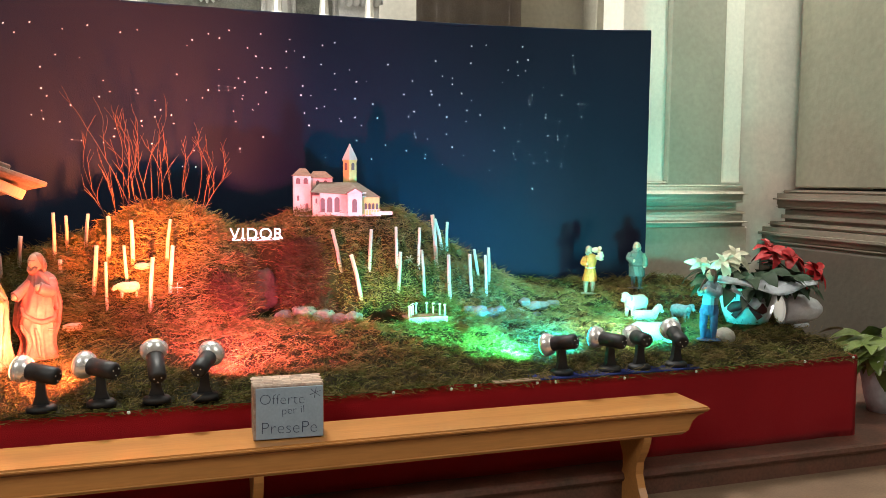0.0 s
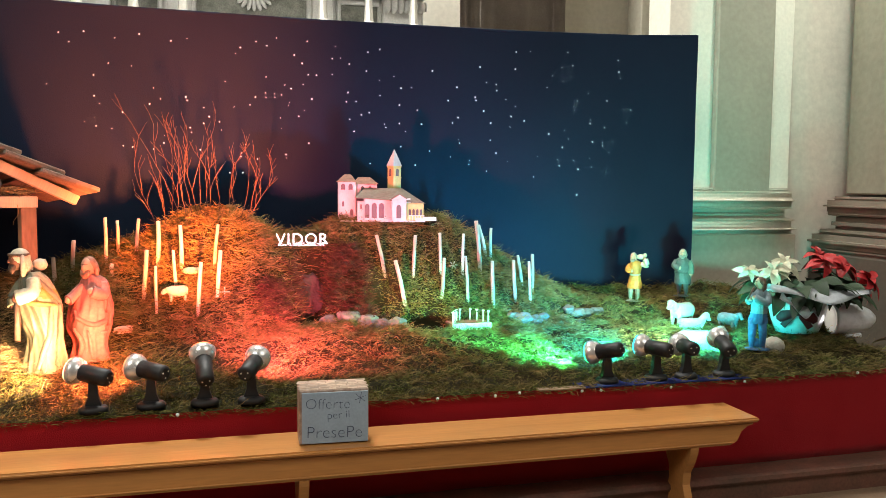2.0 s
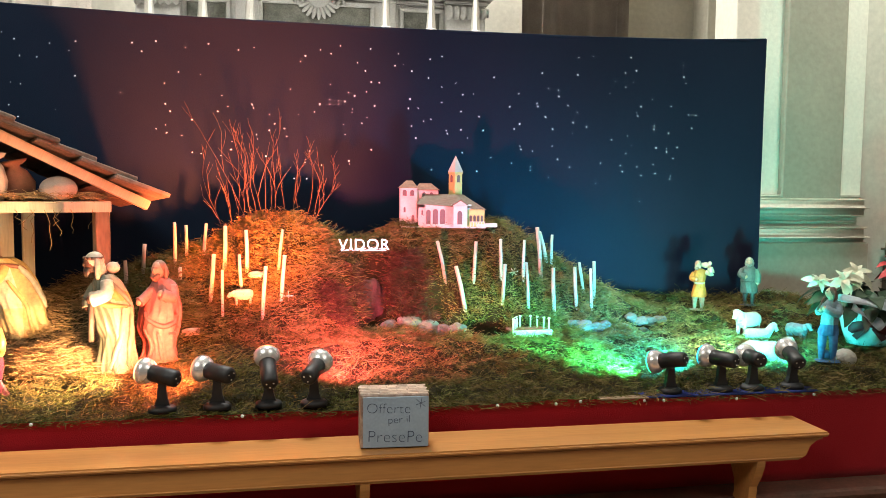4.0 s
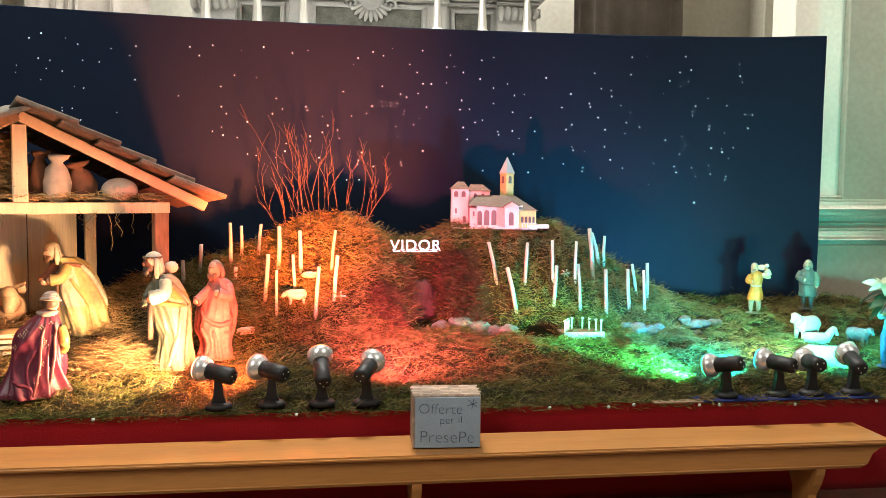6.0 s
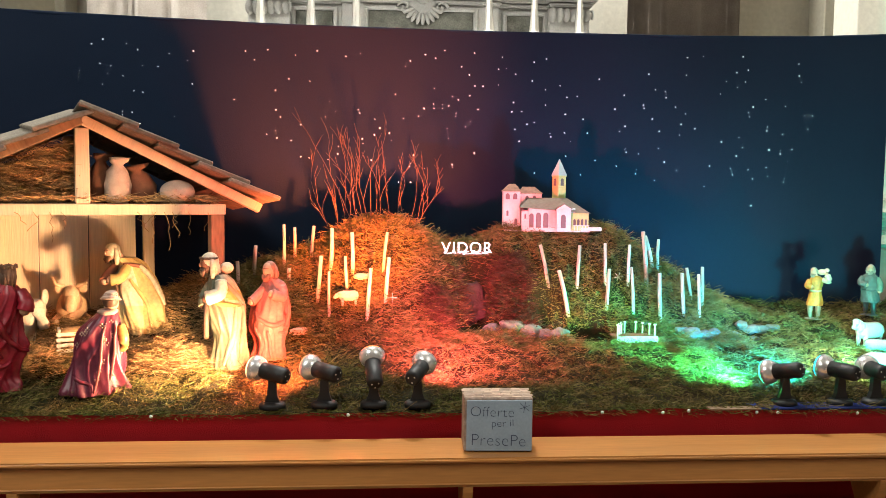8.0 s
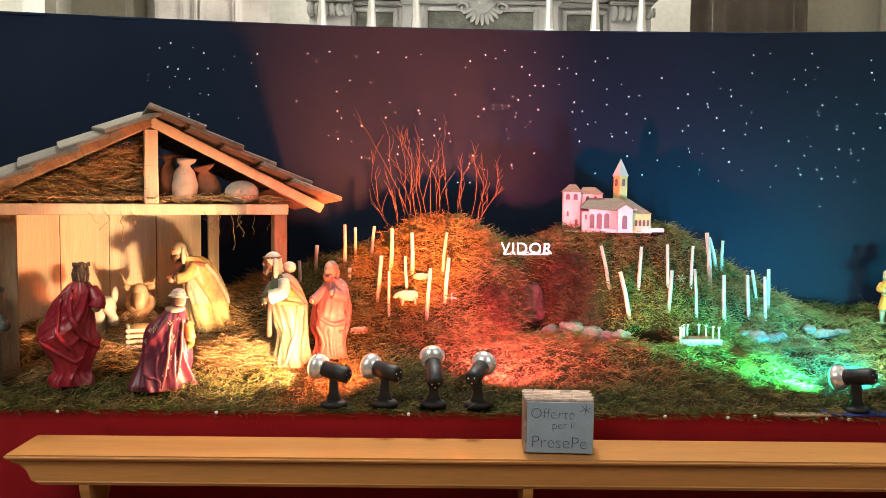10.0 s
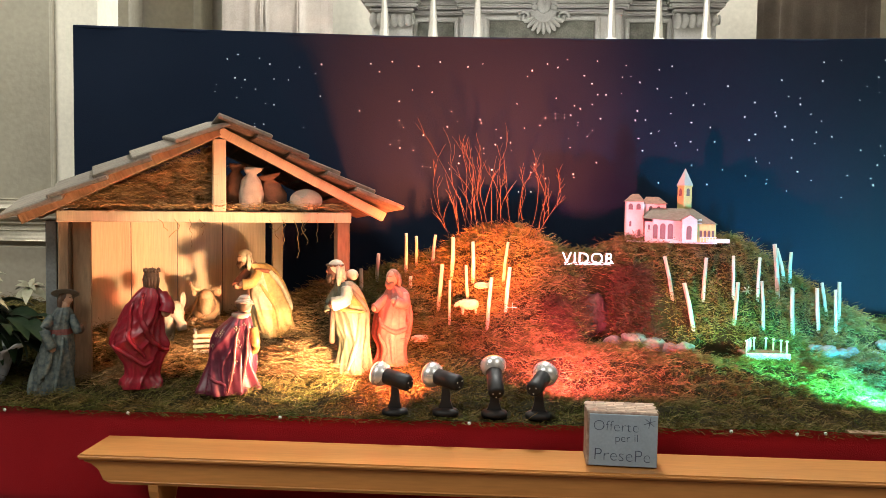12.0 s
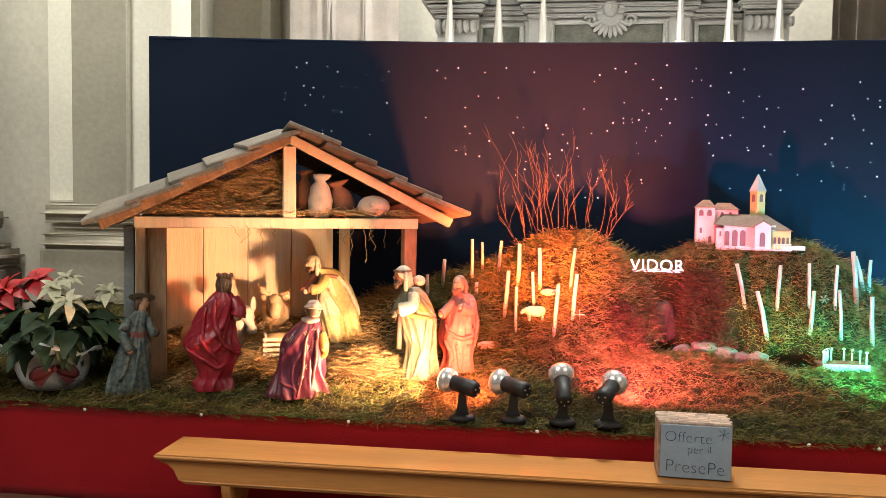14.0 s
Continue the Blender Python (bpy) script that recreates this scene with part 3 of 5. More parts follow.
# ---- bench and offering box ----
bench = thing("bench", "long varnished honey-wood church bench with scrolled supports", "bench")
b = bmesh.new()
add_box(b, (0.295, 3.435, 0.472), (4.22, 0.29, 0.022), 0.008, seg=3)
part("seat", b, WOOD, bench)
b = bmesh.new()
OUT = [(-1.79, 0.461), (-1.79, 0.446), (-1.765, 0.438), (-1.735, 0.415), (-1.715, 0.372), (-1.68, 0.355), (2.27, 0.355), (2.305, 0.372), (2.325, 0.415), (2.355, 0.438), (2.38, 0.446), (2.38, 0.461)]
add_extrude(b, OUT, 3.318, 3.345)
part("apron", b, WOOD, bench)
b = bmesh.new()
add_box(b, (0.295, 3.314, 0.452), (4.18, 0.012, 0.010), 0.004, seg=2)
add_box(b, (0.295, 3.314, 0.368), (3.98, 0.010, 0.006), 0.002)
part("moulding", b, WOOD, bench, "thin moulded strip")
b = bmesh.new()
add_extrude(b, OUT, 3.525, 3.55)
part("apron", b, WOOD, bench)
LEG = [(3.31, 0.356), (3.315, 0.33), (3.335, 0.28), (3.37, 0.22), (3.375, 0.16), (3.35, 0.10), (3.31, 0.04), (3.305, 0.0), (3.565, 0.0), (3.56, 0.04),
       (3.52, 0.10), (3.495, 0.16), (3.50, 0.22), (3.535, 0.28), (3.555, 0.33), (3.56, 0.356)]
for x in (-1.50, 0.30, 2.08):
    b = bmesh.new()
    add_extrude(b, LEG, x - 0.02, x + 0.02, swap=True)
    part("leg", b, WOOD, bench, "scrolled plank support")

box = thing("offering_box", "blue-grey card offering box with brown paper edges and handwriting", "box", pose(0.432, 3.455, 0.4835, 0, 0, -2.5))
b = bmesh.new()
add_box(b, (0, 0, 0.115), (0.285, 0.17, 0.226), 0.004)
part("carton", b, PAPER, box, "carton in brown printed paper")
b = bmesh.new()
add_box(b, (0.004, -0.088, 0.112), (0.272, 0.006, 0.212), 0.001)
part("front_card", b, CARD, box, "blue-grey painted card")
rnd = random.Random(3)
PATCH = mat("brown paper patch", (0.52, 0.38, 0.28), 0.7, vary=0.3, per_object=0.35)
for j in range(6):
    for k in range(7):
        b = bmesh.new()
        add_box(b, (-0.128 + 0.041 * k + 0.010 * (j % 2), -0.068 + 0.027 * j, 0.2290), (rnd.uniform(0.030, 0.039), rnd.uniform(0.020, 0.025), 0.0012))
        part("paper_patch", b, PATCH, box)


def letters(text, size, mtx, material, parent, name="lettering", depth=0.0006, gap=1.0, spread=0.0):
    cu = bpy.data.curves.new(name, "FONT")
    cu.body, cu.size, cu.extrude, cu.space_character, cu.offset = text, size, depth, gap, spread
    tmp = new("tmp", cu)
    bpy.context.view_layer.update()
    me = bpy.data.meshes.new_from_object(tmp.evaluated_get(bpy.context.evaluated_depsgraph_get()))
    bpy.data.objects.remove(tmp)
    me.materials.clear()
    me.materials.append(material)
    ob = new(name, me)
    ob.matrix_basis = mtx
    ob.parent = parent
    return ob


letters("Offerte", 0.062, pose(-0.120, -0.0915, 0.152, 90, 1.5, 0), INK, box, spread=-0.0017)
letters("per il", 0.046, pose(-0.030, -0.0915, 0.106, 90, -2, 0), INK, box, spread=-0.001)
letters("PresePe", 0.072, pose(-0.116, -0.0915, 0.030, 90, 1.5, 0), INK, box, spread=-0.0018)
b = bmesh.new()
for k in range(3):
    a = radians(20 + 60 * k)
    add_tube(b, [(0.108 - 0.024 * math.cos(a), -0.0915, 0.19 - 0.024 * math.sin(a)), (0.108 + 0.024 * math.cos(a), -0.0915, 0.19 + 0.024 * math.sin(a))], 0.0011, 4)
part("drawn_star", b, INK, box)

# ---- town sign ----
sign = thing("town_sign", "glowing white letters set in the moss between the hills", "sign", pose(0.295, 4.88, 1.196))
letters("VIDOR", 0.092, pose(0, 0, 0.004, 90, 0, 0), LETTER, sign, "letters", 0.005, 1.12, -0.0006)
# emissive strip and beads imitate the glow the letters throw below them
b = bmesh.new()
add_box(b, (0.15, 0.014, -0.003), (0.27, 0.006, 0.002), 0.0005)
for k in range(22):
    add_ball(b, (0.02 + 0.0125 * k, 0.006 + 0.006 * math.sin(k * 2.7), 0.006 + 0.006 * math.sin(k * 1.9)), (0.006, 0.004, 0.004 + 0.003 * math.sin(k * 5.1)), seg=8)
part("base_strip", b, LETTER, sign, "glowing strip and beads for the glow under the letters")

# ---- model church ----
church = thing("model_church", "painted card model of a hilltop church with a bell tower", "model church", pose(0.941, 5.023, 1.333, 0, 0, -6) @ Matrix.Diagonal((0.9, 1, 1, 1)))


def hip(bm, x0, x1, y0, y1, z, ridge, in0, in1, o=0.008):
    """A hipped roof with its ridge along x, in0 and in1 from the ends."""
    ym = (y0 + y1) / 2
    v = [bm.verts.new(p) for p in ((x0 - o, y0 - o, z), (x1 + o, y0 - o, z), (x1 + o, y1 + o, z), (x0 - o, y1 + o, z), (x0 + in0, ym, ridge), (x1 - in1, ym, ridge))]
    for f in ((0, 1, 5, 4), (2, 3, 4, 5), (0, 4, 3), (1, 2, 5), (3, 2, 1, 0)):
        bm.faces.new([v[k] for k in f])


def church_part(name, c, size, material, label=""):
    b = bmesh.new()
    add_box(b, c, size, 0.002)
    return part(name, b, material, church, label)


church_part("base", (0.0, 0.0, -0.002), (0.57, 0.20, 0.010), CHURCHW, "pale base board")
church_part("terrace", (0.29, -0.06, 0.012), (0.14, 0.11, 0.022), CHURCHW, "low pale terrace")
church_part("front_block", (-0.235, 0.0, 0.117), (0.115, 0.13, 0.230), CHURCHW)
church_part("side_block", (-0.105, 0.03, 0.112), (0.145, 0.12, 0.215), CHURCHW)
church_part("nave", (0.03, -0.03, 0.070), (0.31, 0.16, 0.135), CHURCHW)
church_part("porch", (0.105, -0.10, 0.067), (0.095, 0.09, 0.130), CHURCHW)
church_part("apse", (0.215, -0.03, 0.055), (0.115, 0.17, 0.105), CHURCHY, "yellow-painted end wall")
church_part("lean_to", (-0.145, -0.075, 0.060), (0.05, 0.05, 0.115), CHURCHW)
for x0, x1, y0, y1, z, ridge, i0, i1 in ((-0.295, -0.177, -0.065, 0.065, 0.232, 0.278, 0.045, 0.03), (-0.178, -0.03, -0.03, 0.09, 0.220, 0.262, 0.02, 0.045)):
    b = bmesh.new()
    hip(b, x0, x1, y0, y1, z, ridge, i0, i1)
    part("roof", b, CHURCHT, church, "terracotta roof")
b = bmesh.new()
hip(b, -0.175, 0.272, -0.115, 0.055, 0.137, 0.196, 0.06, 0.135, 0.012)
bmesh.ops.recalc_face_normals(b, faces=b.faces[:])
for v in b.verts:
    if v.co.x > 0.25 and v.co.z < 0.15:
        v.co.z = 0.106
part("roof", b, CHURCHR, church, "grey-brown hipped roof")
b = bmesh.new()
v = [b.verts.new(p) for p in ((0.048, -0.158, 0.134), (0.162, -0.158, 0.134), (0.105, -0.158, 0.166), (0.048, -0.03, 0.134), (0.162, -0.03, 0.134), (0.105, -0.03, 0.186))]
for f in ((0, 1, 2), (0, 2, 5, 3), (2, 1, 4, 5), (3, 5, 4), (0, 3, 4, 1)):
    b.faces.new([v[k] for k in f])
part("roof", b, CHURCHR, church, "small gabled porch roof")
b = bmesh.new()
add_extrude(b, [(0.058, 0.132), (0.152, 0.132), (0.105, 0.158)], -0.163, -0.150)
part("pediment", b, CHURCHW, church)
TURN = Matrix.Translation((0.09, 0.03, 0)) @ Matrix.Rotation(radians(32), 4, "Z")
b = bmesh.new()
add_box(b, (0, 0, 0.235), (0.066, 0.066, 0.19), 0.002)
add_box(b, (0, 0, 0.328), (0.072, 0.072, 0.010), 0.002)
add_box(b, (0, 0, 0.262), (0.069, 0.069, 0.005), 0.001)
b.transform(TURN)
part("tower", b, CHURCHY, church, "yellow-washed bell tower")
b = bmesh.new()
add_rings(b, [(0.332, 0.053, 0.053, 0, 0), (0.336, 0.052, 0.052, 0, 0), (0.432, 0.002, 0.002, 0, 0)], seg=4)
for f in b.faces:
    f.smooth = False
b.transform(TURN @ Matrix.Rotation(radians(45), 4, "Z"))
part("spire", b, mat("pale grey spire", (0.5, 0.48, 0.46), 0.7, vary=0.15), church, "pale grey spire")


def arch(x, z, w, h, y, turn=None):
    b = bmesh.new()
    pts = [(x - w / 2, z), (x + w / 2, z)] + [(x + w / 2 * math.cos(a), z + h - w / 2 + w / 2 * math.sin(a)) for a in (math.pi * k / 8 for k in range(9))]
    add_extrude(b, pts, y - 0.0025, y + 0.002)
    if turn:
        b.transform(turn)
    part("window", b, CHURCHD, church, "dark arched opening")


for x, z, w, h, y in ((-0.262, 0.185, 0.028, 0.036, -0.065), (-0.212, 0.185, 0.028, 0.036, -0.065), (-0.262, 0.085, 0.014, 0.032, -0.065), (-0.205, 0.030, 0.020, 0.040, -0.065), (-0.130, 0.178, 0.022, 0.030, -0.030), (-0.080, 0.178, 0.022, 0.030, -0.030),
                      (-0.105, 0.018, 0.030, 0.085, -0.110), (-0.058, 0.018, 0.034, 0.090, -0.110), (-0.010, 0.018, 0.034, 0.090, -0.110), (0.102, 0.018, 0.032, 0.080, -0.145), (-0.145, 0.070, 0.012, 0.030, -0.100),
                      (0.180, 0.030, 0.016, 0.042, -0.115), (0.205, 0.030, 0.016, 0.042, -0.115), (0.230, 0.030, 0.016, 0.042, -0.115), (0.255, 0.030, 0.014, 0.042, -0.115)):
    arch(x, z, w, h, y)
arch(0.0, 0.270, 0.024, 0.045, -0.033, TURN)
arch(0.0, 0.270, 0.024, 0.045, -0.033, TURN @ Matrix.Rotation(radians(-90), 4, "Z"))
b = bmesh.new()
for k in range(6):
    add_box(b, (0.175 + 0.018 * k, -0.155, 0.020), (0.004, 0.004, 0.03))
add_box(b, (0.22, -0.155, 0.034), (0.105, 0.005, 0.004))
part("railing", b, CHURCHW, church, "tiny pale railing")

# ---- stakes of the vineyard ----


def stake(x, y, z0, z1, lean, r=0.010):
    b = bmesh.new()
    h = z1 - z0
    k = rnd.uniform(-0.004, 0.004)
    add_tube(b, [(0, 0, -0.05), (lean * 0.5 + k, 0.002, h * 0.5), (lean, 0, h)], [r * 1.15, r * 1.1, r * 1.02], 7, smooth=True)
    solid("vine_stake", b, STICK, "peeled pale wooden stake stuck in the moss", "stake", pose(x, y, z0), "vineyard stakes")


rnd = random.Random(11)
for x, y, h, lean in ((0.929, 4.812, 0.228, -0.058), (1.033, 4.732, 0.24, -0.065), (1.089, 4.796, 0.227, 0.013), (1.256, 4.78, 0.228, -0.008),
                      (1.246, 4.72, 0.223, 0.015), (1.393, 4.788, 0.236, 0.005), (1.406, 4.704, 0.266, -0.02), (1.569, 4.708, 0.261, -0.014),
                      (1.514, 4.808, 0.312, -0.032), (1.584, 4.9, 0.19, -0.058), (1.608, 4.896, 0.177, -0.001), (1.719, 4.732, 0.243, -0.021),
                      (1.806, 4.84, 0.19, -0.041), (1.824, 4.76, 0.255, -0.015), (1.86, 4.828, 0.231, -0.003)):
    stake(x, y, lie(x, y), lie(x, y) + h, lean, rnd.uniform(0.008, 0.0115))
for x, y, h, lean in ((-0.614, 4.828, 0.25, -0.002), (-0.562, 4.916, 0.19, -0.002), (-0.463, 4.848, 0.186, 0.017), (-0.344, 4.74, 0.226, 0.007),
                      (-0.217, 4.7, 0.222, -0.006), (-0.05, 4.692, 0.236, 0.025), (-0.242, 4.628, 0.191, -0.015), (-0.135, 4.528, 0.271, 0.021),
                      (-0.035, 4.604, 0.245, 0.021), (-0.413, 4.64, 0.244, 0.022), (-0.34, 4.56, 0.244, -0.002), (-0.868, 4.792, 0.139, -0.005),
                      (-0.792, 4.864, 0.155, 0.011), (-0.985, 5.15, 0.1, 0.002), (-0.581, 4.76, 0.06, 0.002)):
    stake(x, y, lie(x, y), lie(x, y) + h, lean, rnd.uniform(0.007, 0.0105))

# ---- coloured spotlights along the front ----


def spot_lamp(x, z, way, color, watts, cone, label):
    way = Vector(way).normalized()
    t = thing("spotlight", label, "spotlight", pose(x, 3.715, z), "spotlights along the stage edge")
    b = bmesh.new()
    add_rings(b, [(0.0, 0.060, 0.052, 0, 0), (0.016, 0.060, 0.052, 0, 0), (0.024, 0.052, 0.046, 0, 0), (0.030, 0.030, 0.028, 0, 0)], seg=20)
    part("base", b, BLACK, t)
    b = bmesh.new()
    add_extrude(b, [(-0.034, 0.026), (0.034, 0.026), (0.022, 0.06), (0.016, 0.13), (0.012, 0.155), (-0.012, 0.155), (-0.016, 0.13), (-0.022, 0.06)], -0.014, 0.014)
    part("bracket", b, BLACK, t)
    m = Matrix.Translation((0, 0, 0.160)) @ way.to_track_quat("Z", "Y").to_matrix().to_4x4()
    b = bmesh.new()
    add_rings(b, [(-0.082, 0.022, 0.022, 0, 0), (-0.080, 0.030, 0.030, 0, 0), (-0.070, 0.037, 0.037, 0, 0), (0.050, 0.037, 0.037, 0, 0), (0.052, 0.029, 0.029, 0, 0), (0.030, 0.027, 0.027, 0, 0)], seg=22)
    b.transform(m)
    part("barrel", b, BLACK, t)
    for dx, dy in ((0.016, 0.006), (-0.014, 0.010), (0.0, -0.017)):
        b = bmesh.new()
        add_ball(b, (dx, dy, -0.083), (0.0035, 0.0035, 0.002), seg=8)
        b.transform(m)
        part("screw", b, SILVER, t)
    b = bmesh.new()
    add_rings(b, [(0.040, 0.026, 0.026, 0, 0), (0.050, 0.038, 0.038, 0, 0), (0.062, 0.051, 0.051, 0, 0), (0.080, 0.058, 0.058, 0, 0), (0.096, 0.060, 0.060, 0, 0)], seg=24)
    b.transform(m)
    bulb = part("bulb", b, BULB, t, "silvered reflector bulb")
    b = bmesh.new()
    add_rings(b, [(0.0965, 0.059, 0.059, 0, 0), (0.108, 0.052, 0.052, 0, 0), (0.116, 0.030, 0.030, 0, 0), (0.118, 0.004, 0.004, 0, 0)], seg=24)
    b.transform(m)
    part("lens", b, glow("lit bulb face " + label.split()[0], color, 3.0), bulb, "glowing coloured lens")
    eye = Vector((x, 3.715, z + 0.160)) + way * 0.130
    spot_light("spotlight_beam", eye, eye + way, watts, color, cone, 1.0)


for x, z, way, color, watts, cone, name in (
        (-0.541, 0.585, (-0.87, 0.48, 0.14), (1.0, 0.58, 0.30), 265, 108, "yellow"),
        (-0.310, 0.590, (-0.76, 0.62, 0.08), (1.0, 0.18, 0.08), 165, 168, "orange"),
        (-0.090, 0.590, (-0.10, 0.80, 0.60), (1.0, 0.16, 0.04), 1750, 66, "amber"),
        (0.109, 0.588, (0.36, 0.88, 0.24), (1.0, 0.10, 0.15), 350, 150, "red"),
        (1.828, 0.582, (-0.56, 0.79, -0.22), (0.05, 1.0, 0.34), 430, 80, "green"),
        (2.099, 0.582, (-0.46, 0.86, 0.02), (0.02, 0.62, 0.95), 290, 120, "blue"),
        (2.270, 0.582, (0.10, 0.94, -0.04), (0.72, 1.0, 0.62), 80, 110, "teal"),
        (2.489, 0.582, (0.16, 0.92, 0.26), (0.02, 0.80, 0.70), 200, 158, "pale")):
    spot_lamp(x, z, way, color, watts, cone, name + " reflector spotlight on a black bracket at the stage edge")

# the white floodlight beside the potted plant
flood = thing("floodlight", "white bullet-shaped floodlight lying in the moss", "floodlight", pose(3.66, 4.14, 0.772, 0, 0, -15))
m = Matrix.Rotation(radians(-90), 4, "Y")
b = bmesh.new()
add_rings(b, [(0.14, 0.092, 0.092, 0, 0), (0.12, 0.096, 0.096, 0, 0), (0.04, 0.094, 0.094, 0, 0), (-0.03, 0.084, 0.084, 0, 0), (-0.085, 0.060, 0.060, 0, 0), (-0.118, 0.028, 0.028, 0, 0), (-0.128, 0.004, 0.004, 0, 0)], seg=28)
b.transform(m)
part("shell", b, WRAP, flood)
b = bmesh.new()
add_rings(b, [(0.141, 0.083, 0.083, 0, 0), (0.147, 0.06, 0.06, 0, 0), (0.15, 0.005, 0.005, 0, 0)], seg=24)
b.transform(m)
# the faint emission imitates a reflection in the glass
part("lens", b, glow("floodlight glass with reflection glow", (1.0, 0.93, 0.8), 0.3), flood, "glass, its faint glow standing in for a reflection")
b = bmesh.new()
add_box(b, (-0.02, 0, -0.095), (0.10, 0.10, 0.03), 0.008)
part("foot", b, WRAP, flood)
# weak fill light added at the floodlight's mouth
spot_light("floodlight_beam", (3.485, 4.19, 0.775), (1.3, 4.75, 1.15), 10, (1.0, 0.96, 0.90), 70)

# ---- stable ----
HL = Matrix.Translation((-2.17, 3.95, 0)) @ Matrix.Rotation(radians(23.9), 4, "Z")
hut = thing("stable_hut", "rough timber stable with overlapping board roof and straw loft", "stable", HL)


def board(name, c, s, material, turn=None, label="", bevel=0.004):
    b = bmesh.new()
    add_box(b, (0, 0, 0), s, bevel)
    for v in b.verts:
        v.co += Vector((rnd.uniform(-1, 1), rnd.uniform(-1, 1), rnd.uniform(-1, 1))) * 0.0015
    return part(name, b, material, hut, label, Matrix.Translation(c) @ (turn or Matrix()))


GREY = mat("grey painted board", (0.20, 0.22, 0.22), 0.85, vary=0.3, scale=8, bump=0.3)
ZB = 0.60
for c, w, d, m_ in (((-0.09, 0.03), 0.05, 0.06, GREY), ((-0.035, 0.0), 0.045, 0.06, OLDWOOD), ((0.045, 0.05), 0.085, 0.05, OLDWOOD), ((1.352, 0.0), 0.072, 0.072, OLDWOOD),
                    ((0.02, 0.77), 0.06, 0.06, OLDWOOD), ((1.125, 0.77), 0.06, 0.06, PINE)):
    board("post", (*c, (ZB + 1.43) / 2), (w, d, 1.43 - ZB), m_)
board("beam", (0.665, -0.015, 1.452), (1.46, 0.05, 0.056), PINE)
board("beam", (0.665, 0.77, 1.452), (1.46, 0.05, 0.056), OLDWOOD)
board("loft_floor", (0.665, 0.38, 1.470), (1.44, 0.72, 0.018), OLDWOOD)
board("king_post", (0.700, -0.012, 1.665), (0.066, 0.05, 0.37), PINE)
board("king_post", (0.700, 0.77, 1.665), (0.066, 0.05, 0.37), OLDWOOD)
PITCH = math.atan2(0.483, 0.98)
for sgn in (-1, 1):
    reach = 1.09 if sgn < 0 else 1.04
    for v in (-0.03, 0.77):
        L = reach - 0.06
        t = Matrix.Rotation(sgn * PITCH, 4, "Y")
        mid = Vector((0.70 + sgn * L / 2 * math.cos(PITCH), v, 1.902 - L / 2 * math.sin(PITCH)))
        board("rafter", mid - Vector((0, 0, 0.012)), (L, 0.04, 0.050), PINE if v < 0 and sgn > 0 else OLDWOOD, t)
    for k in range(5):
        t = Matrix.Rotation(sgn * (PITCH - 0.10), 4, "Y") @ Matrix.Rotation(radians(4.5 if sgn < 0 else -4.0), 4, "X") @ Matrix.Rotation(rnd.uniform(-0.025, 0.025), 4, "Z")
        d = 0.115 + (reach - 0.245) / 4 * k
        c = Vector((0.70 + sgn * d * math.cos(PITCH), 0.32 + rnd.uniform(-0.02, 0.02), (1.960 if sgn < 0 else 1.928) - d * math.sin(PITCH)))
        board("roof_board", c, (0.285, 0.98, 0.026), SLATE, t, bevel=0.006)
for k in range(4):
    board("wall_plank", (0.14 + 0.262 * k, 0.79, (ZB + 1.44) / 2), (0.258, 0.018, 1.44 - ZB), PINE, bevel=0.003)
for k in range(3):
    board("wall_plank", (-0.01, 0.17 + 0.245 * k, (ZB + 1.44) / 2), (0.016, 0.24, 1.44 - ZB), OLDWOOD, bevel=0.003)


def in_hut(u, v, z):
    return HL @ Vector((u, v, z))


def sack(u, v, w, h, material, label, tilt=0):
    b = bmesh.new()
    add_rings(b, [(0, w * 0.75, w * 0.7, 0, 0), (h * 0.08, w, w * 0.9, 0, 0), (h * 0.4, w * 1.08, w, 0, 0), (h * 0.7, w * 0.85, w * 0.8, 0, 0), (h * 0.84, w * 0.42, w * 0.42, 0, 0),
                  (h * 0.92, w * 0.75, w * 0.7, 0.005, 0), (h, w * 0.85, w * 0.75, 0.01, 0)], seg=20, fold=lambda a, z: 1 + 0.06 * math.sin(5 * a + z * 40))
    solid("sack", b, material, label, "sack", Matrix.Translation(in_hut(u, v, 1.482)) @ pose(0, 0, 0, 0, tilt, 30), "sacks in the loft")


sack(0.79, 0.10, 0.055, 0.25, SACK1, "dark brown tied sack in the loft", 2)
sack(0.87, 0.04, 0.060, 0.23, SACK2, "pale tied cloth sack in the loft", 0)
sack(1.00, 0.10, 0.075, 0.20, SACK1, "brown bulging sack in the loft", -12)
b = bmesh.new()
add_ball(b, (0, 0, 0.062), (0.088, 0.075, 0.062), seg=48)
add_ball(b, (0, -0.066, 0.07), (0.02, 0.014, 0.018), seg=8)
for v in b.verts:
    g = math.atan2(v.co.z - 0.062, v.co.x)
    v.co.y *= 1 + 0.10 * abs(math.sin(4.5 * g)) * min(1.0, math.hypot(v.co.x, v.co.z - 0.062) / 0.05)
solid("sack", b, SACK2, "round pale bundle tied in the middle, in the loft", "sack", Matrix.Translation(in_hut(1.16, 0.03, 1.480)), "sacks in the loft")

# ---- painted plaster figures ----


def lookup(color, vary=0.4, rough=0.6, spots=None, scale=12):
    key = "paint %.2f %.2f %.2f" % color
    if key in bpy.data.materials:
        return bpy.data.materials[key]
    return mat(key, color, rough, vary=vary, scale=scale, bump=0.08, fine=60, tint=spots)


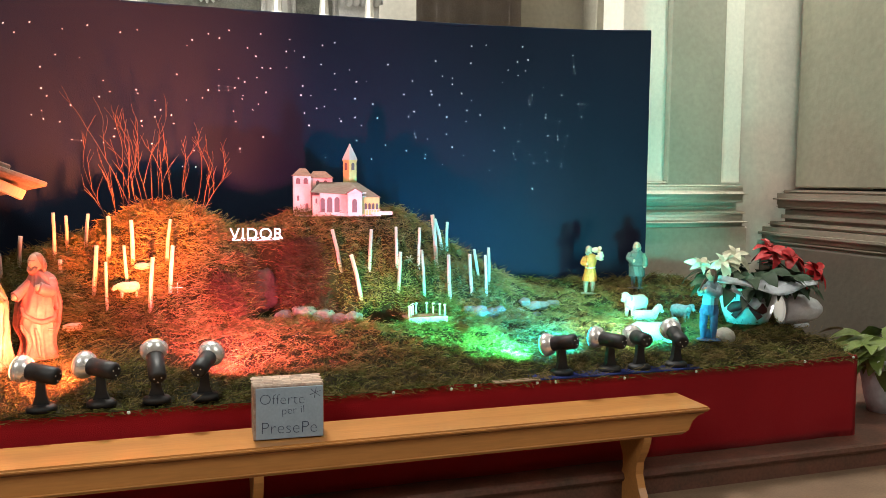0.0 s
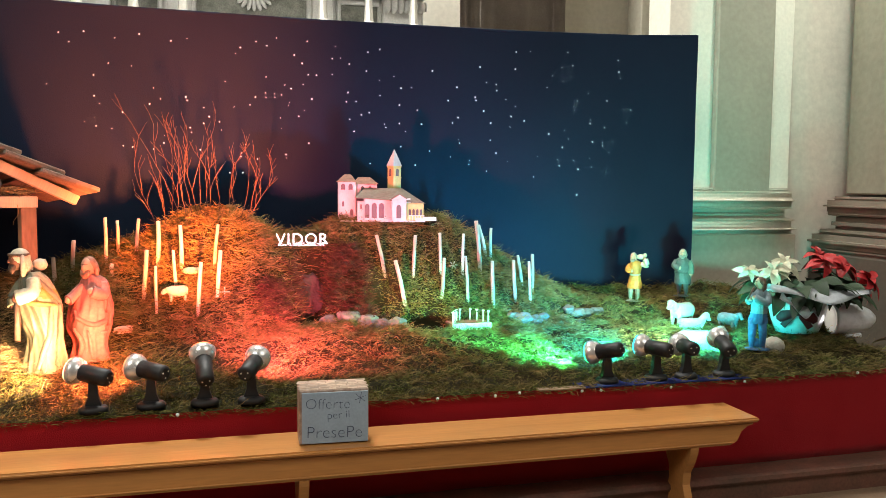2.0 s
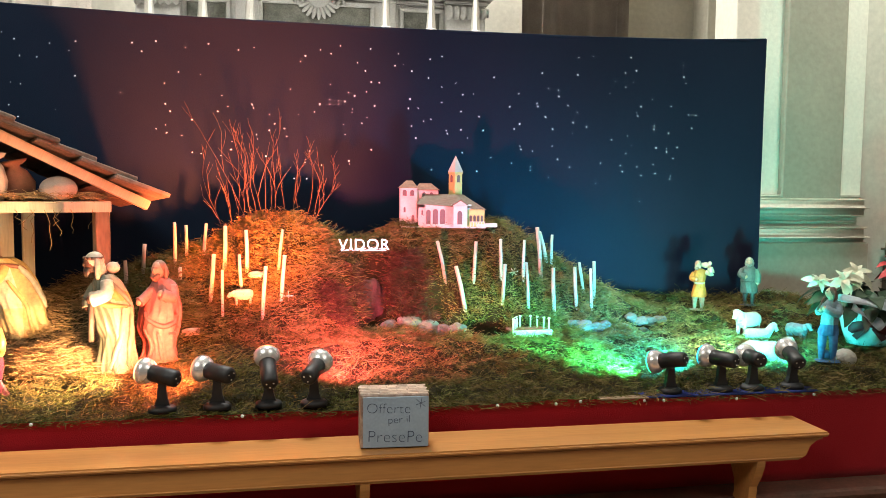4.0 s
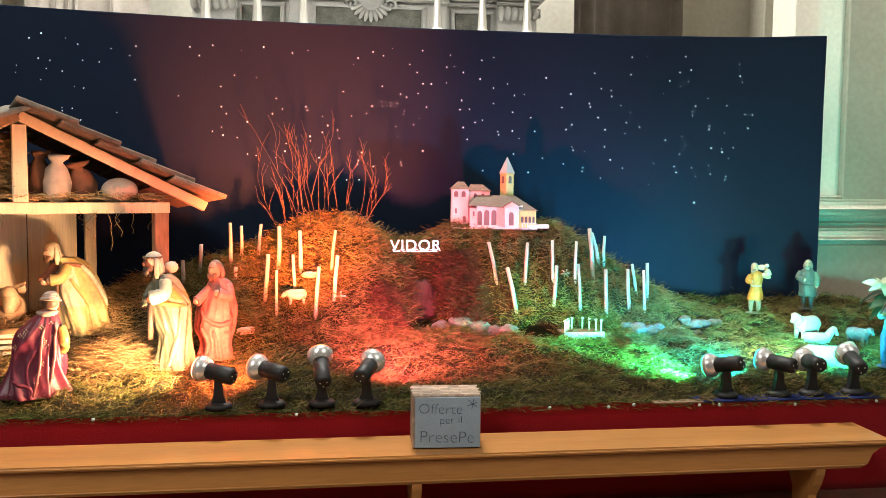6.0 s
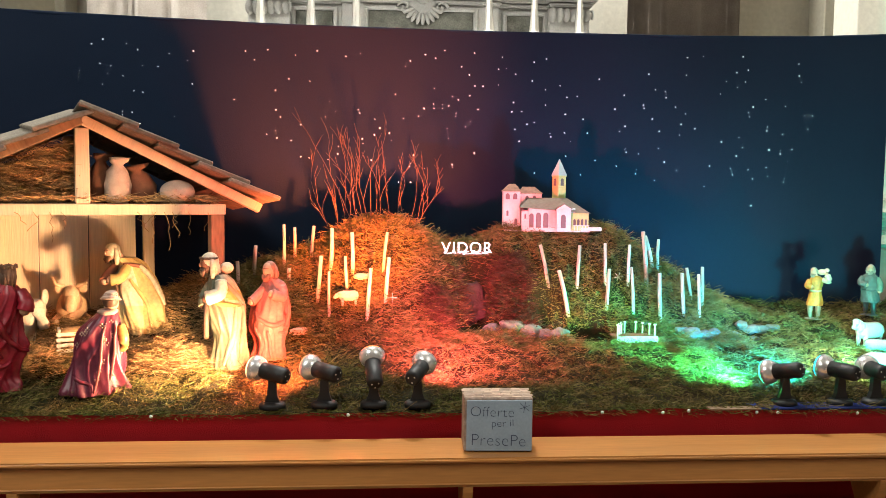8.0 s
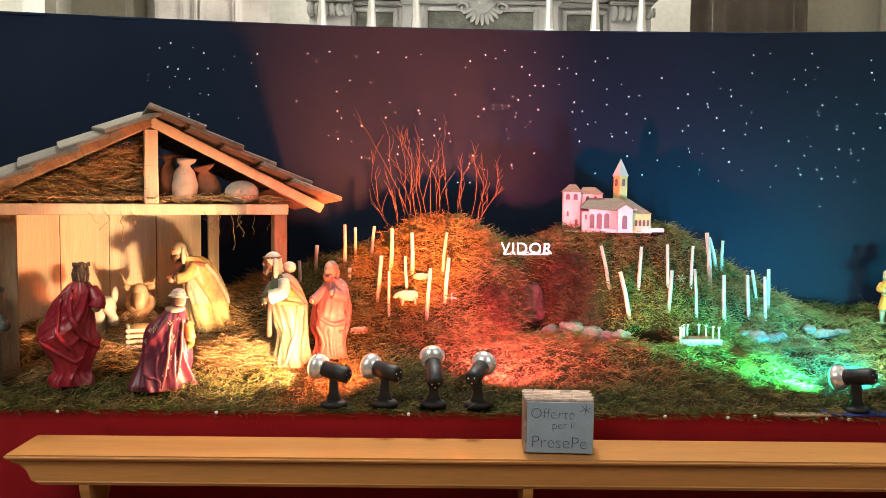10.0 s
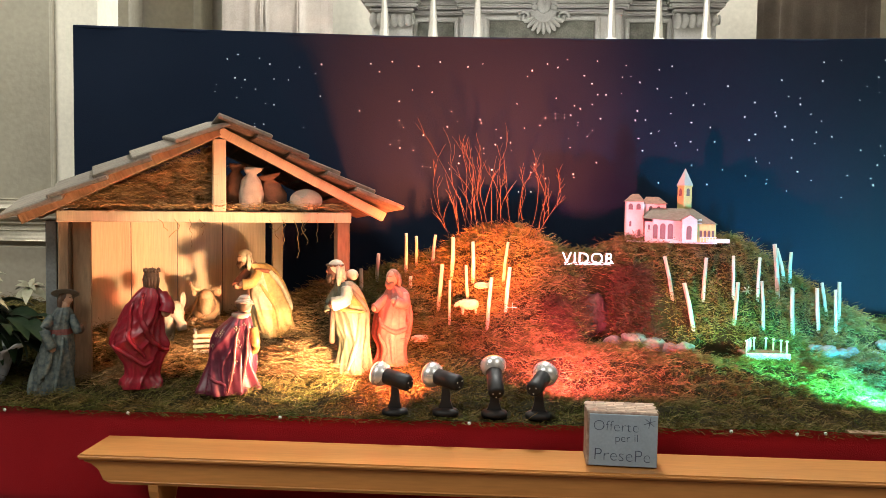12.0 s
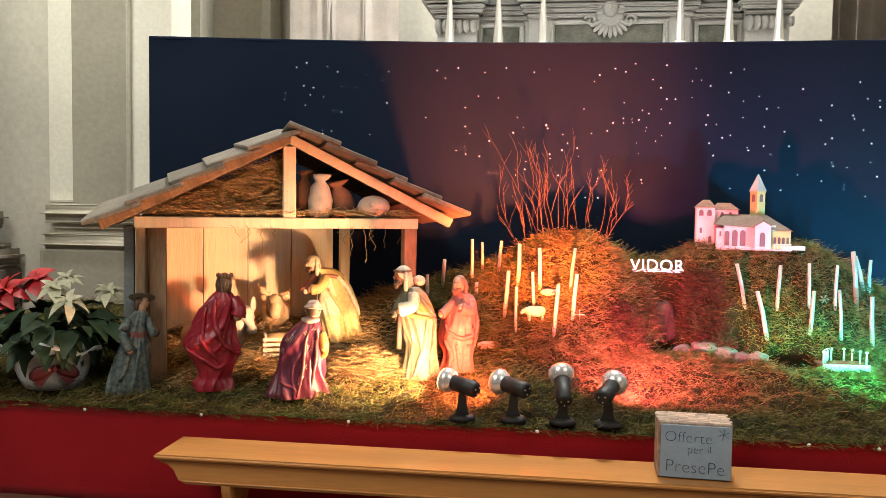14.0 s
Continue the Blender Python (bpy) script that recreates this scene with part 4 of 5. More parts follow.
def glide(table, n):
    """Rows of a table, n to each step, along a smooth curve through them."""
    rows = []
    for i in range(len(table) - 1):
        p0, p1, p2, p3 = table[max(i - 1, 0)], table[i], table[i + 1], table[min(i + 2, len(table) - 1)]
        for k in range(n):
            t = k / n
            rows.append([0.5 * (2 * b_ + (c_ - a_) * t + (2 * a_ - 5 * b_ + 4 * c_ - d_) * t * t + (3 * b_ - a_ - 3 * c_ + d_) * t ** 3) for a_, b_, c_, d_ in zip(p0, p1, p2, p3)])
    return rows + [list(table[-1])]


def statue(name, label, x, y, h, rows, paints, head, size, face, pick, folds=(5, 2.0, 0.16), hair="long", hat="", swags=(), arms=(), balls=(), sticks=(), legs=0.0, flowers=0):
    """A draped figure in one mesh, x to the right and y away from the nave; lengths in shares of its height.
    rows: (z, left, right, half depth); paints: materials; pick(angle, z): material of the drapery; swags: rolls of cloth on the drapery
    as (material, thickness, (z, angle)...); arms: (material, radius, points...); balls: (material, place, radii)."""
    b = bmesh.new()
    count, lean, deep = folds
    ph = rnd.uniform(0, 6)
    table = glide(rows, 7)

    def drape(q, a):
        w = count * a + lean * 6.283 * q + 1.1 * math.sin(2 * a + 5 * q + ph) + 0.8 * math.sin(9 * q + ph)
        ridge = (1 - abs(math.sin(w / 2 + ph))) ** 1.6
        small = (1 - abs(math.sin(w * 1.35 - 3 * q))) ** 2
        return 1 + deep * (1.25 - 0.75 * q) * (ridge - 0.35 + 0.45 * (small - 0.3)) + 0.02 * math.sin(15 * a + 21 * q)

    def skin_at(q, a, out=0.0):
        k = min(range(len(table)), key=lambda i: abs(table[i][0] - q))
        _, l, r, d = table[k]
        f = drape(q, a) + out
        return Vector(((l + r) / 2 * h + (r - l) / 2 * h * f * math.cos(a), d * h * f * math.sin(a), q * h))

    seg = 120
    grid = [[b.verts.new(skin_at(row[0], 2 * math.pi * k / seg)) for k in range(seg)] for row in table]
    for i in range(len(grid) - 1):
        for k in range(seg):
            f = b.faces.new((grid[i][k], grid[i][(k + 1) % seg], grid[i + 1][(k + 1) % seg], grid[i + 1][k]))
            f.smooth, f.material_index = True, pick(((k + 0.5) / seg * 360 + 90) % 360 - 180, table[i][0])
    for ring in (grid[0], grid[-1]):
        b.faces.new(ring)
    for m, r, *way in swags:
        pts = glide([(q, a) for q, a in way], 6)
        n = len(pts) - 1
        add_tube(b, [skin_at(q, radians(a), 0.03) for q, a in pts], [r * h * (0.35 + 0.65 * math.sin(math.pi * min(1, 0.12 + 0.8 * k / n))) for k in range(n + 1)], 10, m)
    for m, r, *way in arms:
        pts = glide([tuple(p) for p in way], 5)
        n = len(pts) - 1
        add_tube(b, [Vector(p) * h for p in pts], [h * r * (1 + 0.12 * math.sin(3.1 * k) + 0.25 * k / n) for k in range(n + 1)], 12, m)
        add_ball(b, Vector(pts[-1]) * h + Vector((0, 0, 0)), h * r * 0.78, 2, 10)
    for s_ in (-1, 1) if legs else ():
        lx = (rows[0][1] + rows[0][2]) / 2 * h + s_ * 0.07 * h
        add_tube(b, [(lx, 0, 0.0), (lx, 0, 0.06 * h), (lx, -0.004, 0.20 * h), (lx - s_ * 0.01 * h, 0, (legs + 0.05) * h)], [0.032 * h, 0.035 * h, 0.052 * h, 0.065 * h], 10, 1)
        add_ball(b, (lx, -0.035 * h, 0.018 * h), (0.034 * h, 0.066 * h, 0.026 * h), 1, 10)
    hx, hy, hz = (v * h for v in head)
    r = size * h
    fx, fy = math.cos(radians(face)), math.sin(radians(face))
    spin = Matrix.Rotation(radians(face + 90), 4, "Z")

    def at(f, side, up):
        return Vector((hx + r * (f * fx - side * fy), hy + r * (f * fy + side * fx), hz + r * up))

    mid = (table[-1][1] + table[-1][2]) / 2 * h
    add_tube(b, [(mid, 0, table[-1][0] * h - 0.03 * h), (hx, hy, hz)], 0.045 * h, 10, 2)
    add_ball(b, at(0, 0, 0), (r * 0.78, r * 0.92, r * 1.08), 2, 18, spin)
    add_ball(b, at(0.92, 0, -0.1), (r * 0.13, r * 0.18, r * 0.24), 2, 8, spin)
    add_ball(b, at(0.74, 0, 0.28), (r * 0.5, r * 0.16, r * 0.10), 3, 8, spin)
    add_ball(b, at(-0.22, 0, 0.22), (r * 0.90, r * 0.90, r * 0.98), 3, 16, spin)
    if hair == "long":
        for k in range(7):
            g = radians(115 + 130 * k / 6)
            f, sd = math.cos(g), math.sin(g)
            add_tube(b, [at(f * 0.75, sd * 0.8, 0.5), at(f * 0.95, sd * 0.98, -0.3), at(f * 0.95 + 0.1 * math.sin(k * 2), sd * 0.9, -1.0), at(f * 0.8, sd * 0.75, -1.75)], [r * 0.22, r * 0.26, r * 0.24, r * 0.08], 8, 3)
    if hair in ("beard", "long_beard"):
        for k in range(5):
            sd = (k - 2) * 0.22
            add_tube(b, [at(0.55, sd, -0.45), at(0.80 - abs(sd) * 0.3, sd * 0.9, -0.95), at(0.70, sd * 0.4, -1.45)], [r * 0.22, r * 0.24, r * 0.06], 8, 3)
    if hair == "long_beard":
        for k in range(5):
            g = radians(120 + 120 * k / 4)
            f, sd = math.cos(g), math.sin(g)
            add_tube(b, [at(f * 0.75, sd * 0.8, 0.4), at(f * 0.98, sd, -0.5), at(f * 0.8, sd * 0.9, -1.5)], [r * 0.28, r * 0.34, r * 0.12], 8, 3)
    if hat == "crown":
        for k in range(14):
            g = 2 * math.pi * k / 14
            p, o = at(-0.15 + 0.85 * math.cos(g), 0.82 * math.sin(g), 0.70), at(-0.15 + 1.02 * math.cos(g), 0.98 * math.sin(g), 1.15 if k % 2 else 0.92)
            add_tube(b, [p, (p + o) / 2, o], [r * 0.22, r * 0.2, r * 0.06], 6, 3)
    if hat == "turban":
        for k in range(4):
            tilt = Matrix.Rotation(radians(10 - 6 * k), 4, "X")
            add_ball(b, at(-0.1, 0, 0.35 + 0.24 * k), (r * (1.16 - 0.16 * k), r * (1.2 - 0.16 * k), r * 0.24), 4, 18, spin @ tilt)
    if hat in ("hood", "veil"):
        add_ball(b, at(-0.22, 0, 0.30), (r * 1.02, r * 1.02, r * 1.0), 4, 18, spin)
        for k in range(7):
            g = radians(100 + 160 * k / 6)
            f, sd = math.cos(g), math.sin(g)
            add_tube(b, [at(f * 0.6, sd * 0.8, 0.6), at(f * 1.0, sd * 1.02, -0.2), at(f * 1.12, sd * 1.05, -1.0), at(f * 1.15, sd * 0.95, -1.7)], [r * 0.3, r * 0.3, r * 0.34, r * 0.2], 8, 4)
    if hat == "hood":
        for k in range(12):
            g0, g1 = 2 * math.pi * k / 12, 2 * math.pi * (k + 1) / 12
            add_tube(b, [at(-0.1 + 0.98 * math.cos(g), 0.95 * math.sin(g), 0.62) for g in (g0, g1)], r * 0.16, 6, 3)
    if hat == "brim":
        tilt = spin @ Matrix.Rotation(radians(-12), 4, "X") @ Matrix.Rotation(radians(24), 4, "Y")
        add_ball(b, at(-0.1, 0, 0.75), (r * 2.1, r * 1.9, r * 0.13), 4, 24, tilt)
        add_ball(b, at(-0.1, 0, 0.95), (r * 0.95, r * 0.95, r * 0.45), 4, 18, tilt)
    for m, p, rad in balls:
        add_ball(b, Vector(p) * h, tuple(v * h for v in rad), m, 16)
    for m, r_, *way in sticks:
        add_tube(b, [Vector(p) * h for p in way], r_, 7, m)
    for k in range(flowers):
        q, a = rnd.uniform(0.12, 0.72), radians(rnd.uniform(-160, -55))
        c = skin_at(q, a, 0.012)
        for dx, dz in ((0, 0.008), (0, -0.008), (0.007, 0), (-0.007, 0)):
            add_ball(b, c + Vector((dx, 0, dz)), (0.0042, 0.0025, 0.0045), 4, 6)
    return solid(name, b, paints, label, "statue", pose(x, y, lie(x, y) + 0.002, 0, 0, -math.degrees(math.atan2(x, y))))


GOLD = lookup((0.42, 0.24, 0.07), rough=0.35)
CREAM = lookup((0.60, 0.52, 0.36), rough=0.45)
statue("king_statue", "painted plaster king in a sweeping glossy crimson cloak and crown", -1.80, 3.885, 0.585,
       ((0.0, -0.16, 0.17, 0.14), (0.05, -0.15, 0.165, 0.135), (0.11, -0.11, 0.14, 0.12), (0.20, -0.13, 0.16, 0.13), (0.30, -0.20, 0.20, 0.14), (0.37, -0.235, 0.21, 0.145), (0.44, -0.215, 0.185, 0.14),
        (0.53, -0.165, 0.175, 0.13), (0.65, -0.115, 0.19, 0.12), (0.75, -0.055, 0.195, 0.105), (0.80, -0.01, 0.165, 0.08), (0.83, 0.03, 0.13, 0.06)),
       [lookup((0.36, 0.016, 0.035), rough=0.34), lookup((0.30, 0.03, 0.04), rough=0.36), SKIN, HAIR, CREAM], (0.10, 0.0, 0.905), 0.066, 60, lambda a, q: 0, (4, -1.1, 0.24), hat="crown",
       swags=((0, 0.026, (0.78, -120), (0.62, -100), (0.48, -75), (0.36, -50), (0.30, -25)), (0, 0.022, (0.72, -140), (0.54, -125), (0.40, -105), (0.26, -80)), (0, 0.02, (0.40, -150), (0.28, -120), (0.20, -85), (0.24, -50))),
       arms=((0, 0.052, (0.17, -0.02, 0.76), (0.21, -0.07, 0.68), (0.20, -0.08, 0.62)),))
statue("king_statue", "kneeling painted king in a dark flowered cloak and pale turban", -1.36, 3.865, 0.455,
       ((0.0, -0.30, 0.29, 0.25), (0.04, -0.30, 0.29, 0.25), (0.10, -0.27, 0.28, 0.24), (0.20, -0.235, 0.27, 0.22), (0.32, -0.20, 0.265, 0.20), (0.45, -0.19, 0.26, 0.18), (0.60, -0.155, 0.25, 0.16), (0.71, -0.06, 0.24, 0.13), (0.79, 0.03, 0.22, 0.09), (0.83, 0.06, 0.20, 0.07)),
       [lookup((0.16, 0.022, 0.05), rough=0.4), lookup((0.40, 0.10, 0.10), rough=0.4), SKIN, HAIR, lookup((0.52, 0.36, 0.28)), GOLD], (0.165, 0.0, 0.895), 0.088, 60, lambda a, q: 1 if -2 + 10 * math.sin(7 * q) < a < 62 - 20 * q else 0, (5, 0.5, 0.21), hair="none", hat="turban",
       swags=((1, 0.016, (0.70, -80), (0.45, -84), (0.22, -88), (0.03, -92)), (0, 0.018, (0.22, -150), (0.15, -120), (0.10, -100), (0.03, -96)), (1, 0.016, (0.72, -50), (0.40, -55), (0.03, -62)), (4, 0.03, (0.81, -170), (0.80, -90), (0.81, -10))),
       arms=((5, 0.05, (0.24, -0.02, 0.66), (0.27, -0.04, 0.52), (0.25, 0.02, 0.42)),), flowers=16)
statue("shepherd_statue", "painted figure in yellow robe and white cloak bowing over a staff", -1.365, 4.62, 0.50,
       ((0.0, -0.22, 0.27, 0.20), (0.08, -0.215, 0.275, 0.20), (0.22, -0.205, 0.25, 0.18), (0.33, -0.205, 0.25, 0.17), (0.50, -0.225, 0.19, 0.15), (0.65, -0.235, 0.115, 0.14), (0.76, -0.24, 0.05, 0.11), (0.82, -0.28, -0.04, 0.08)),
       [lookup((0.55, 0.36, 0.12), rough=0.45), lookup((0.66, 0.50, 0.22), rough=0.45), SKIN, lookup((0.20, 0.10, 0.05)), CREAM, lookup((0.30, 0.10, 0.05))], (-0.29, -0.02, 0.88), 0.078, 215,
       lambda a, q: 4 if a > 22 and 0.30 < q < 0.74 else (1 if a > 30 else 0), (5, 0.7, 0.17), hair="long_beard", hat="veil",
       swags=((4, 0.035, (0.74, -60), (0.58, -35), (0.42, -20), (0.30, -15)), (0, 0.025, (0.60, -110), (0.35, -80), (0.05, -70)), (5, 0.022, (0.76, -120), (0.74, -70), (0.70, -30))),
       arms=((0, 0.05, (-0.12, -0.08, 0.74), (-0.20, -0.17, 0.62), (-0.30, -0.18, 0.60)), (5, 0.045, (-0.24, 0.0, 0.74), (-0.34, -0.08, 0.62), (-0.36, -0.12, 0.58))),
       sticks=((3, 0.006, (-0.225, -0.22, 0.0), (-0.235, -0.20, 0.62)),))
statue("king_statue", "dark-faced painted king in white and green robes with a white headcloth", -0.835, 4.19, 0.58,
       ((0.0, -0.13, 0.20, 0.13), (0.05, -0.125, 0.20, 0.13), (0.13, -0.10, 0.195, 0.125), (0.28, -0.085, 0.185, 0.125), (0.40, -0.12, 0.18, 0.125), (0.55, -0.15, 0.175, 0.125), (0.66, -0.16, 0.13, 0.115), (0.75, -0.14, 0.08, 0.10), (0.81, -0.11, 0.02, 0.07)),
       [lookup((0.36, 0.33, 0.21), rough=0.45), lookup((0.16, 0.17, 0.11), rough=0.45), lookup((0.16, 0.06, 0.035)), lookup((0.10, 0.06, 0.04)), lookup((0.62, 0.55, 0.42)), lookup((0.20, 0.25, 0.06))], (-0.135, -0.01, 0.905), 0.074, 200,
       lambda a, q: 5 if 0.50 < q + 0.0006 * a < 0.60 and a < 40 else (1 if (q > 0.52 and a > 5) or a > 62 else 0), (5, 1.0, 0.17), hair="beard", hat="hood",
       swags=((1, 0.022, (0.76, -70), (0.62, -40), (0.48, -15)), (0, 0.024, (0.56, -60), (0.38, -70), (0.20, -95), (0.04, -110)), (0, 0.022, (0.55, -35), (0.32, -45), (0.06, -60)), (5, 0.022, (0.60, -140), (0.57, -100), (0.55, -50))),
       arms=((4, 0.050, (-0.03, -0.08, 0.76), (-0.04, -0.13, 0.66), (-0.15, -0.12, 0.62)), (1, 0.040, (-0.12, 0.02, 0.72), (-0.17, -0.04, 0.62), (-0.17, -0.07, 0.55))),
       balls=((4, (0.02, 0.05, 0.86), (0.058, 0.05, 0.05)),), sticks=((3, 0.014, (-0.155, -0.10, 0.28), (-0.15, -0.11, 0.58)),))
statue("king_statue", "bearded painted figure in salmon robes with folded hands", -0.632, 4.30, 0.505,
       ((0.0, -0.20, 0.17, 0.15), (0.05, -0.18, 0.165, 0.145), (0.12, -0.145, 0.15, 0.13), (0.20, -0.14, 0.155, 0.13), (0.32, -0.19, 0.185, 0.14), (0.45, -0.185, 0.19, 0.145), (0.60, -0.15, 0.185, 0.135), (0.72, -0.09, 0.175, 0.115), (0.79, -0.055, 0.14, 0.085), (0.83, -0.03, 0.06, 0.06)),
       [lookup((0.56, 0.22, 0.18), rough=0.45), lookup((0.50, 0.17, 0.14), rough=0.45), SKIN, lookup((0.40, 0.20, 0.13)), CREAM], (0.0, -0.02, 0.905), 0.078, 235,
       lambda a, q: 1 if a > 15 - 60 * (q - 0.4) else 0, (6, 0.6, 0.17), hair="long_beard",
       swags=((1, 0.028, (0.76, -25), (0.56, -25), (0.40, -45), (0.36, -80), (0.42, -115), (0.50, -140)), (1, 0.024, (0.70, -20), (0.45, -12), (0.30, -30), (0.28, -60)), (0, 0.022, (0.34, -130), (0.18, -120), (0.03, -125)), (0, 0.02, (0.30, -95), (0.15, -90), (0.03, -80))),
       arms=((0, 0.046, (0.12, -0.04, 0.74), (0.13, -0.11, 0.64), (0.02, -0.15, 0.68)), (0, 0.042, (-0.05, -0.03, 0.72), (-0.15, -0.10, 0.62), (-0.18, -0.12, 0.60))))
statue("shepherdess_statue", "painted woman in a mottled blue-green dress and wide pale hat", -2.225, 3.86, 0.53,
       ((0.0, -0.20, 0.18, 0.15), (0.06, -0.20, 0.18, 0.15), (0.20, -0.165, 0.18, 0.14), (0.35, -0.12, 0.18, 0.13), (0.50, -0.075, 0.175, 0.11), (0.62, -0.05, 0.17, 0.095), (0.72, 0.0, 0.18, 0.085), (0.78, 0.05, 0.15, 0.06)),
       [lookup((0.02, 0.05, 0.065), spots=(0.17, 0.19, 0.16), scale=45), lookup((0.02, 0.04, 0.05), spots=(0.14, 0.16, 0.14), scale=45), SKIN, HAIR, lookup((0.36, 0.35, 0.31)), lookup((0.24, 0.07, 0.06))], (0.12, 0.0, 0.855), 0.062, -30,
       lambda a, q: 5 if 0.53 < q < 0.575 else (1 if a > 30 else 0), (5, 0.8, 0.14), hat="brim",
       swags=((0, 0.024, (0.55, -110), (0.30, -110), (0.03, -125)), (0, 0.02, (0.52, -70), (0.28, -75), (0.03, -80))),
       arms=((0, 0.040, (0.0, -0.04, 0.70), (-0.06, -0.10, 0.58), (0.0, -0.13, 0.42)), (0, 0.036, (0.16, -0.02, 0.70), (0.20, -0.06, 0.60), (0.22, -0.05, 0.56))),
       balls=((3, (0.23, -0.05, 0.58), (0.045, 0.04, 0.05)),))
# the top's bluish paint includes the cyan lamplight on the piper
statue("shepherd_statue", "slim painted long-haired shepherd in blue breeches playing a pipe", 2.832, 3.915, 0.405,
       ((0.36, -0.12, 0.10, 0.09), (0.40, -0.13, 0.11, 0.10), (0.50, -0.10, 0.10, 0.085), (0.62, -0.09, 0.11, 0.085), (0.74, -0.08, 0.13, 0.085), (0.80, -0.05, 0.10, 0.07), (0.84, -0.02, 0.06, 0.05)),
       [lookup((0.22, 0.34, 0.38)), lookup((0.03, 0.13, 0.30)), SKIN, HAIR, CREAM], (0.0, -0.03, 0.915), 0.07, 205, lambda a, q: 1 if q < 0.5 else 0, (4, 0.6, 0.13), legs=0.38,
       arms=((0, 0.045, (0.10, -0.03, 0.76), (0.10, -0.12, 0.66), (-0.06, -0.13, 0.72)), (0, 0.04, (-0.06, 0.0, 0.76), (-0.13, -0.04, 0.66), (-0.12, -0.12, 0.70))),
       balls=((1, (0.0, 0.0, 0.012), (0.17, 0.13, 0.02)), (1, (-0.03, 0.05, 0.07), (0.08, 0.06, 0.08))), sticks=((3, 0.006, (-0.07, -0.10, 0.86), (-0.15, -0.16, 0.70)),))
statue("shepherd_statue", "small painted shepherd in an orange tunic shouldering a lamb", 2.63, 4.955, 0.325,
       ((0.26, -0.14, 0.14, 0.11), (0.29, -0.145, 0.145, 0.11), (0.42, -0.12, 0.13, 0.10), (0.55, -0.09, 0.11, 0.085), (0.66, -0.11, 0.13, 0.09), (0.77, -0.10, 0.14, 0.085), (0.83, -0.04, 0.06, 0.05)),
       [lookup((0.56, 0.22, 0.03)), lookup((0.30, 0.27, 0.20)), SKIN, lookup((0.34, 0.28, 0.22)), CREAM], (-0.03, -0.02, 0.905), 0.074, 250, lambda a, q: 0, (5, 0.3, 0.12), hair="beard", legs=0.28,
       swags=((4, 0.02, (0.55, -175), (0.54, -90), (0.55, -5)),), arms=((4, 0.045, (0.13, -0.02, 0.76), (0.24, -0.06, 0.74), (0.20, -0.06, 0.86)), (0, 0.045, (-0.10, -0.02, 0.74), (-0.14, -0.08, 0.64), (-0.06, -0.10, 0.62))),
       balls=((4, (0.12, 0.03, 0.90), (0.10, 0.06, 0.055)), (4, (0.20, 0.0, 0.94), (0.04, 0.04, 0.04)), (1, (0.0, 0.0, 0.006), (0.17, 0.13, 0.02))))
statue("shepherd_statue", "small painted bearded shepherd in a green tunic and grey cape", 2.97, 4.93, 0.318,
       ((0.26, -0.15, 0.17, 0.11), (0.29, -0.155, 0.175, 0.115), (0.42, -0.15, 0.16, 0.11), (0.55, -0.15, 0.15, 0.10), (0.66, -0.16, 0.15, 0.10), (0.76, -0.13, 0.13, 0.09), (0.83, -0.05, 0.06, 0.05)),
       [lookup((0.12, 0.20, 0.15)), lookup((0.06, 0.07, 0.065)), SKIN, lookup((0.30, 0.28, 0.24)), CREAM, lookup((0.09, 0.10, 0.09))], (0.0, -0.02, 0.905), 0.078, 265, lambda a, q: 5 if abs(a) > 60 or (q > 0.6 and a < -15) else 0, (5, 0.4, 0.12), hair="long_beard", legs=0.28,
       swags=((1, 0.018, (0.50, -175), (0.49, -90), (0.50, -5)),), arms=((5, 0.05, (-0.13, -0.02, 0.74), (-0.17, -0.09, 0.64), (-0.06, -0.12, 0.60)), (0, 0.05, (0.13, 0.0, 0.74), (0.18, -0.04, 0.62), (0.17, -0.06, 0.48))),
       balls=((1, (0.0, 0.0, 0.006), (0.17, 0.13, 0.02)),))


def beast(name, label, category, x, y, z, turn, ln, material, lying=True, horns=False, ears=0.0, woolly=0.0, head_up=0.35, snout=1.0, big=1.0):
    """An animal in one mesh; its head towards -y."""
    b = bmesh.new()
    r = ln * 0.27
    zc = r * 0.85 if lying else ln * 0.52
    add_rings(b, [(-ln * 0.5, r * 0.3, r * 0.3, 0, 0), (-ln * 0.46, r * 0.75, r * 0.75, 0, 0), (-ln * 0.3, r, r, 0, 0), (0, r * 0.95, r * 1.05, 0, -0.03 * ln), (ln * 0.3, r * 0.95, r, 0, 0), (ln * 0.45, r * 0.7, r * 0.7, 0, 0), (ln * 0.52, r * 0.25, r * 0.25, 0, 0)], 20,
              fold=lambda a, q: 1 + woolly * (math.sin(5 * a + 60 * q / ln) * 0.5 + math.sin(9 * a - 33 * q / ln) * 0.5))
    b.transform(Matrix.Translation((0, 0, zc)) @ Matrix.Rotation(radians(90), 4, "X"))
    nz = zc + head_up * ln
    rb, r = r, r * big
    add_tube(b, [(0, -ln * 0.36, zc + r * 0.2), (0, -ln * 0.50, (zc + nz) / 2 + r * 0.2), (0, -ln * 0.58, nz)], [rb * 0.72, r * 0.55, r * 0.46], 12)
    add_ball(b, (0, -ln * 0.62, nz), (r * 0.44, r * 0.5, r * 0.46), 0, 12)
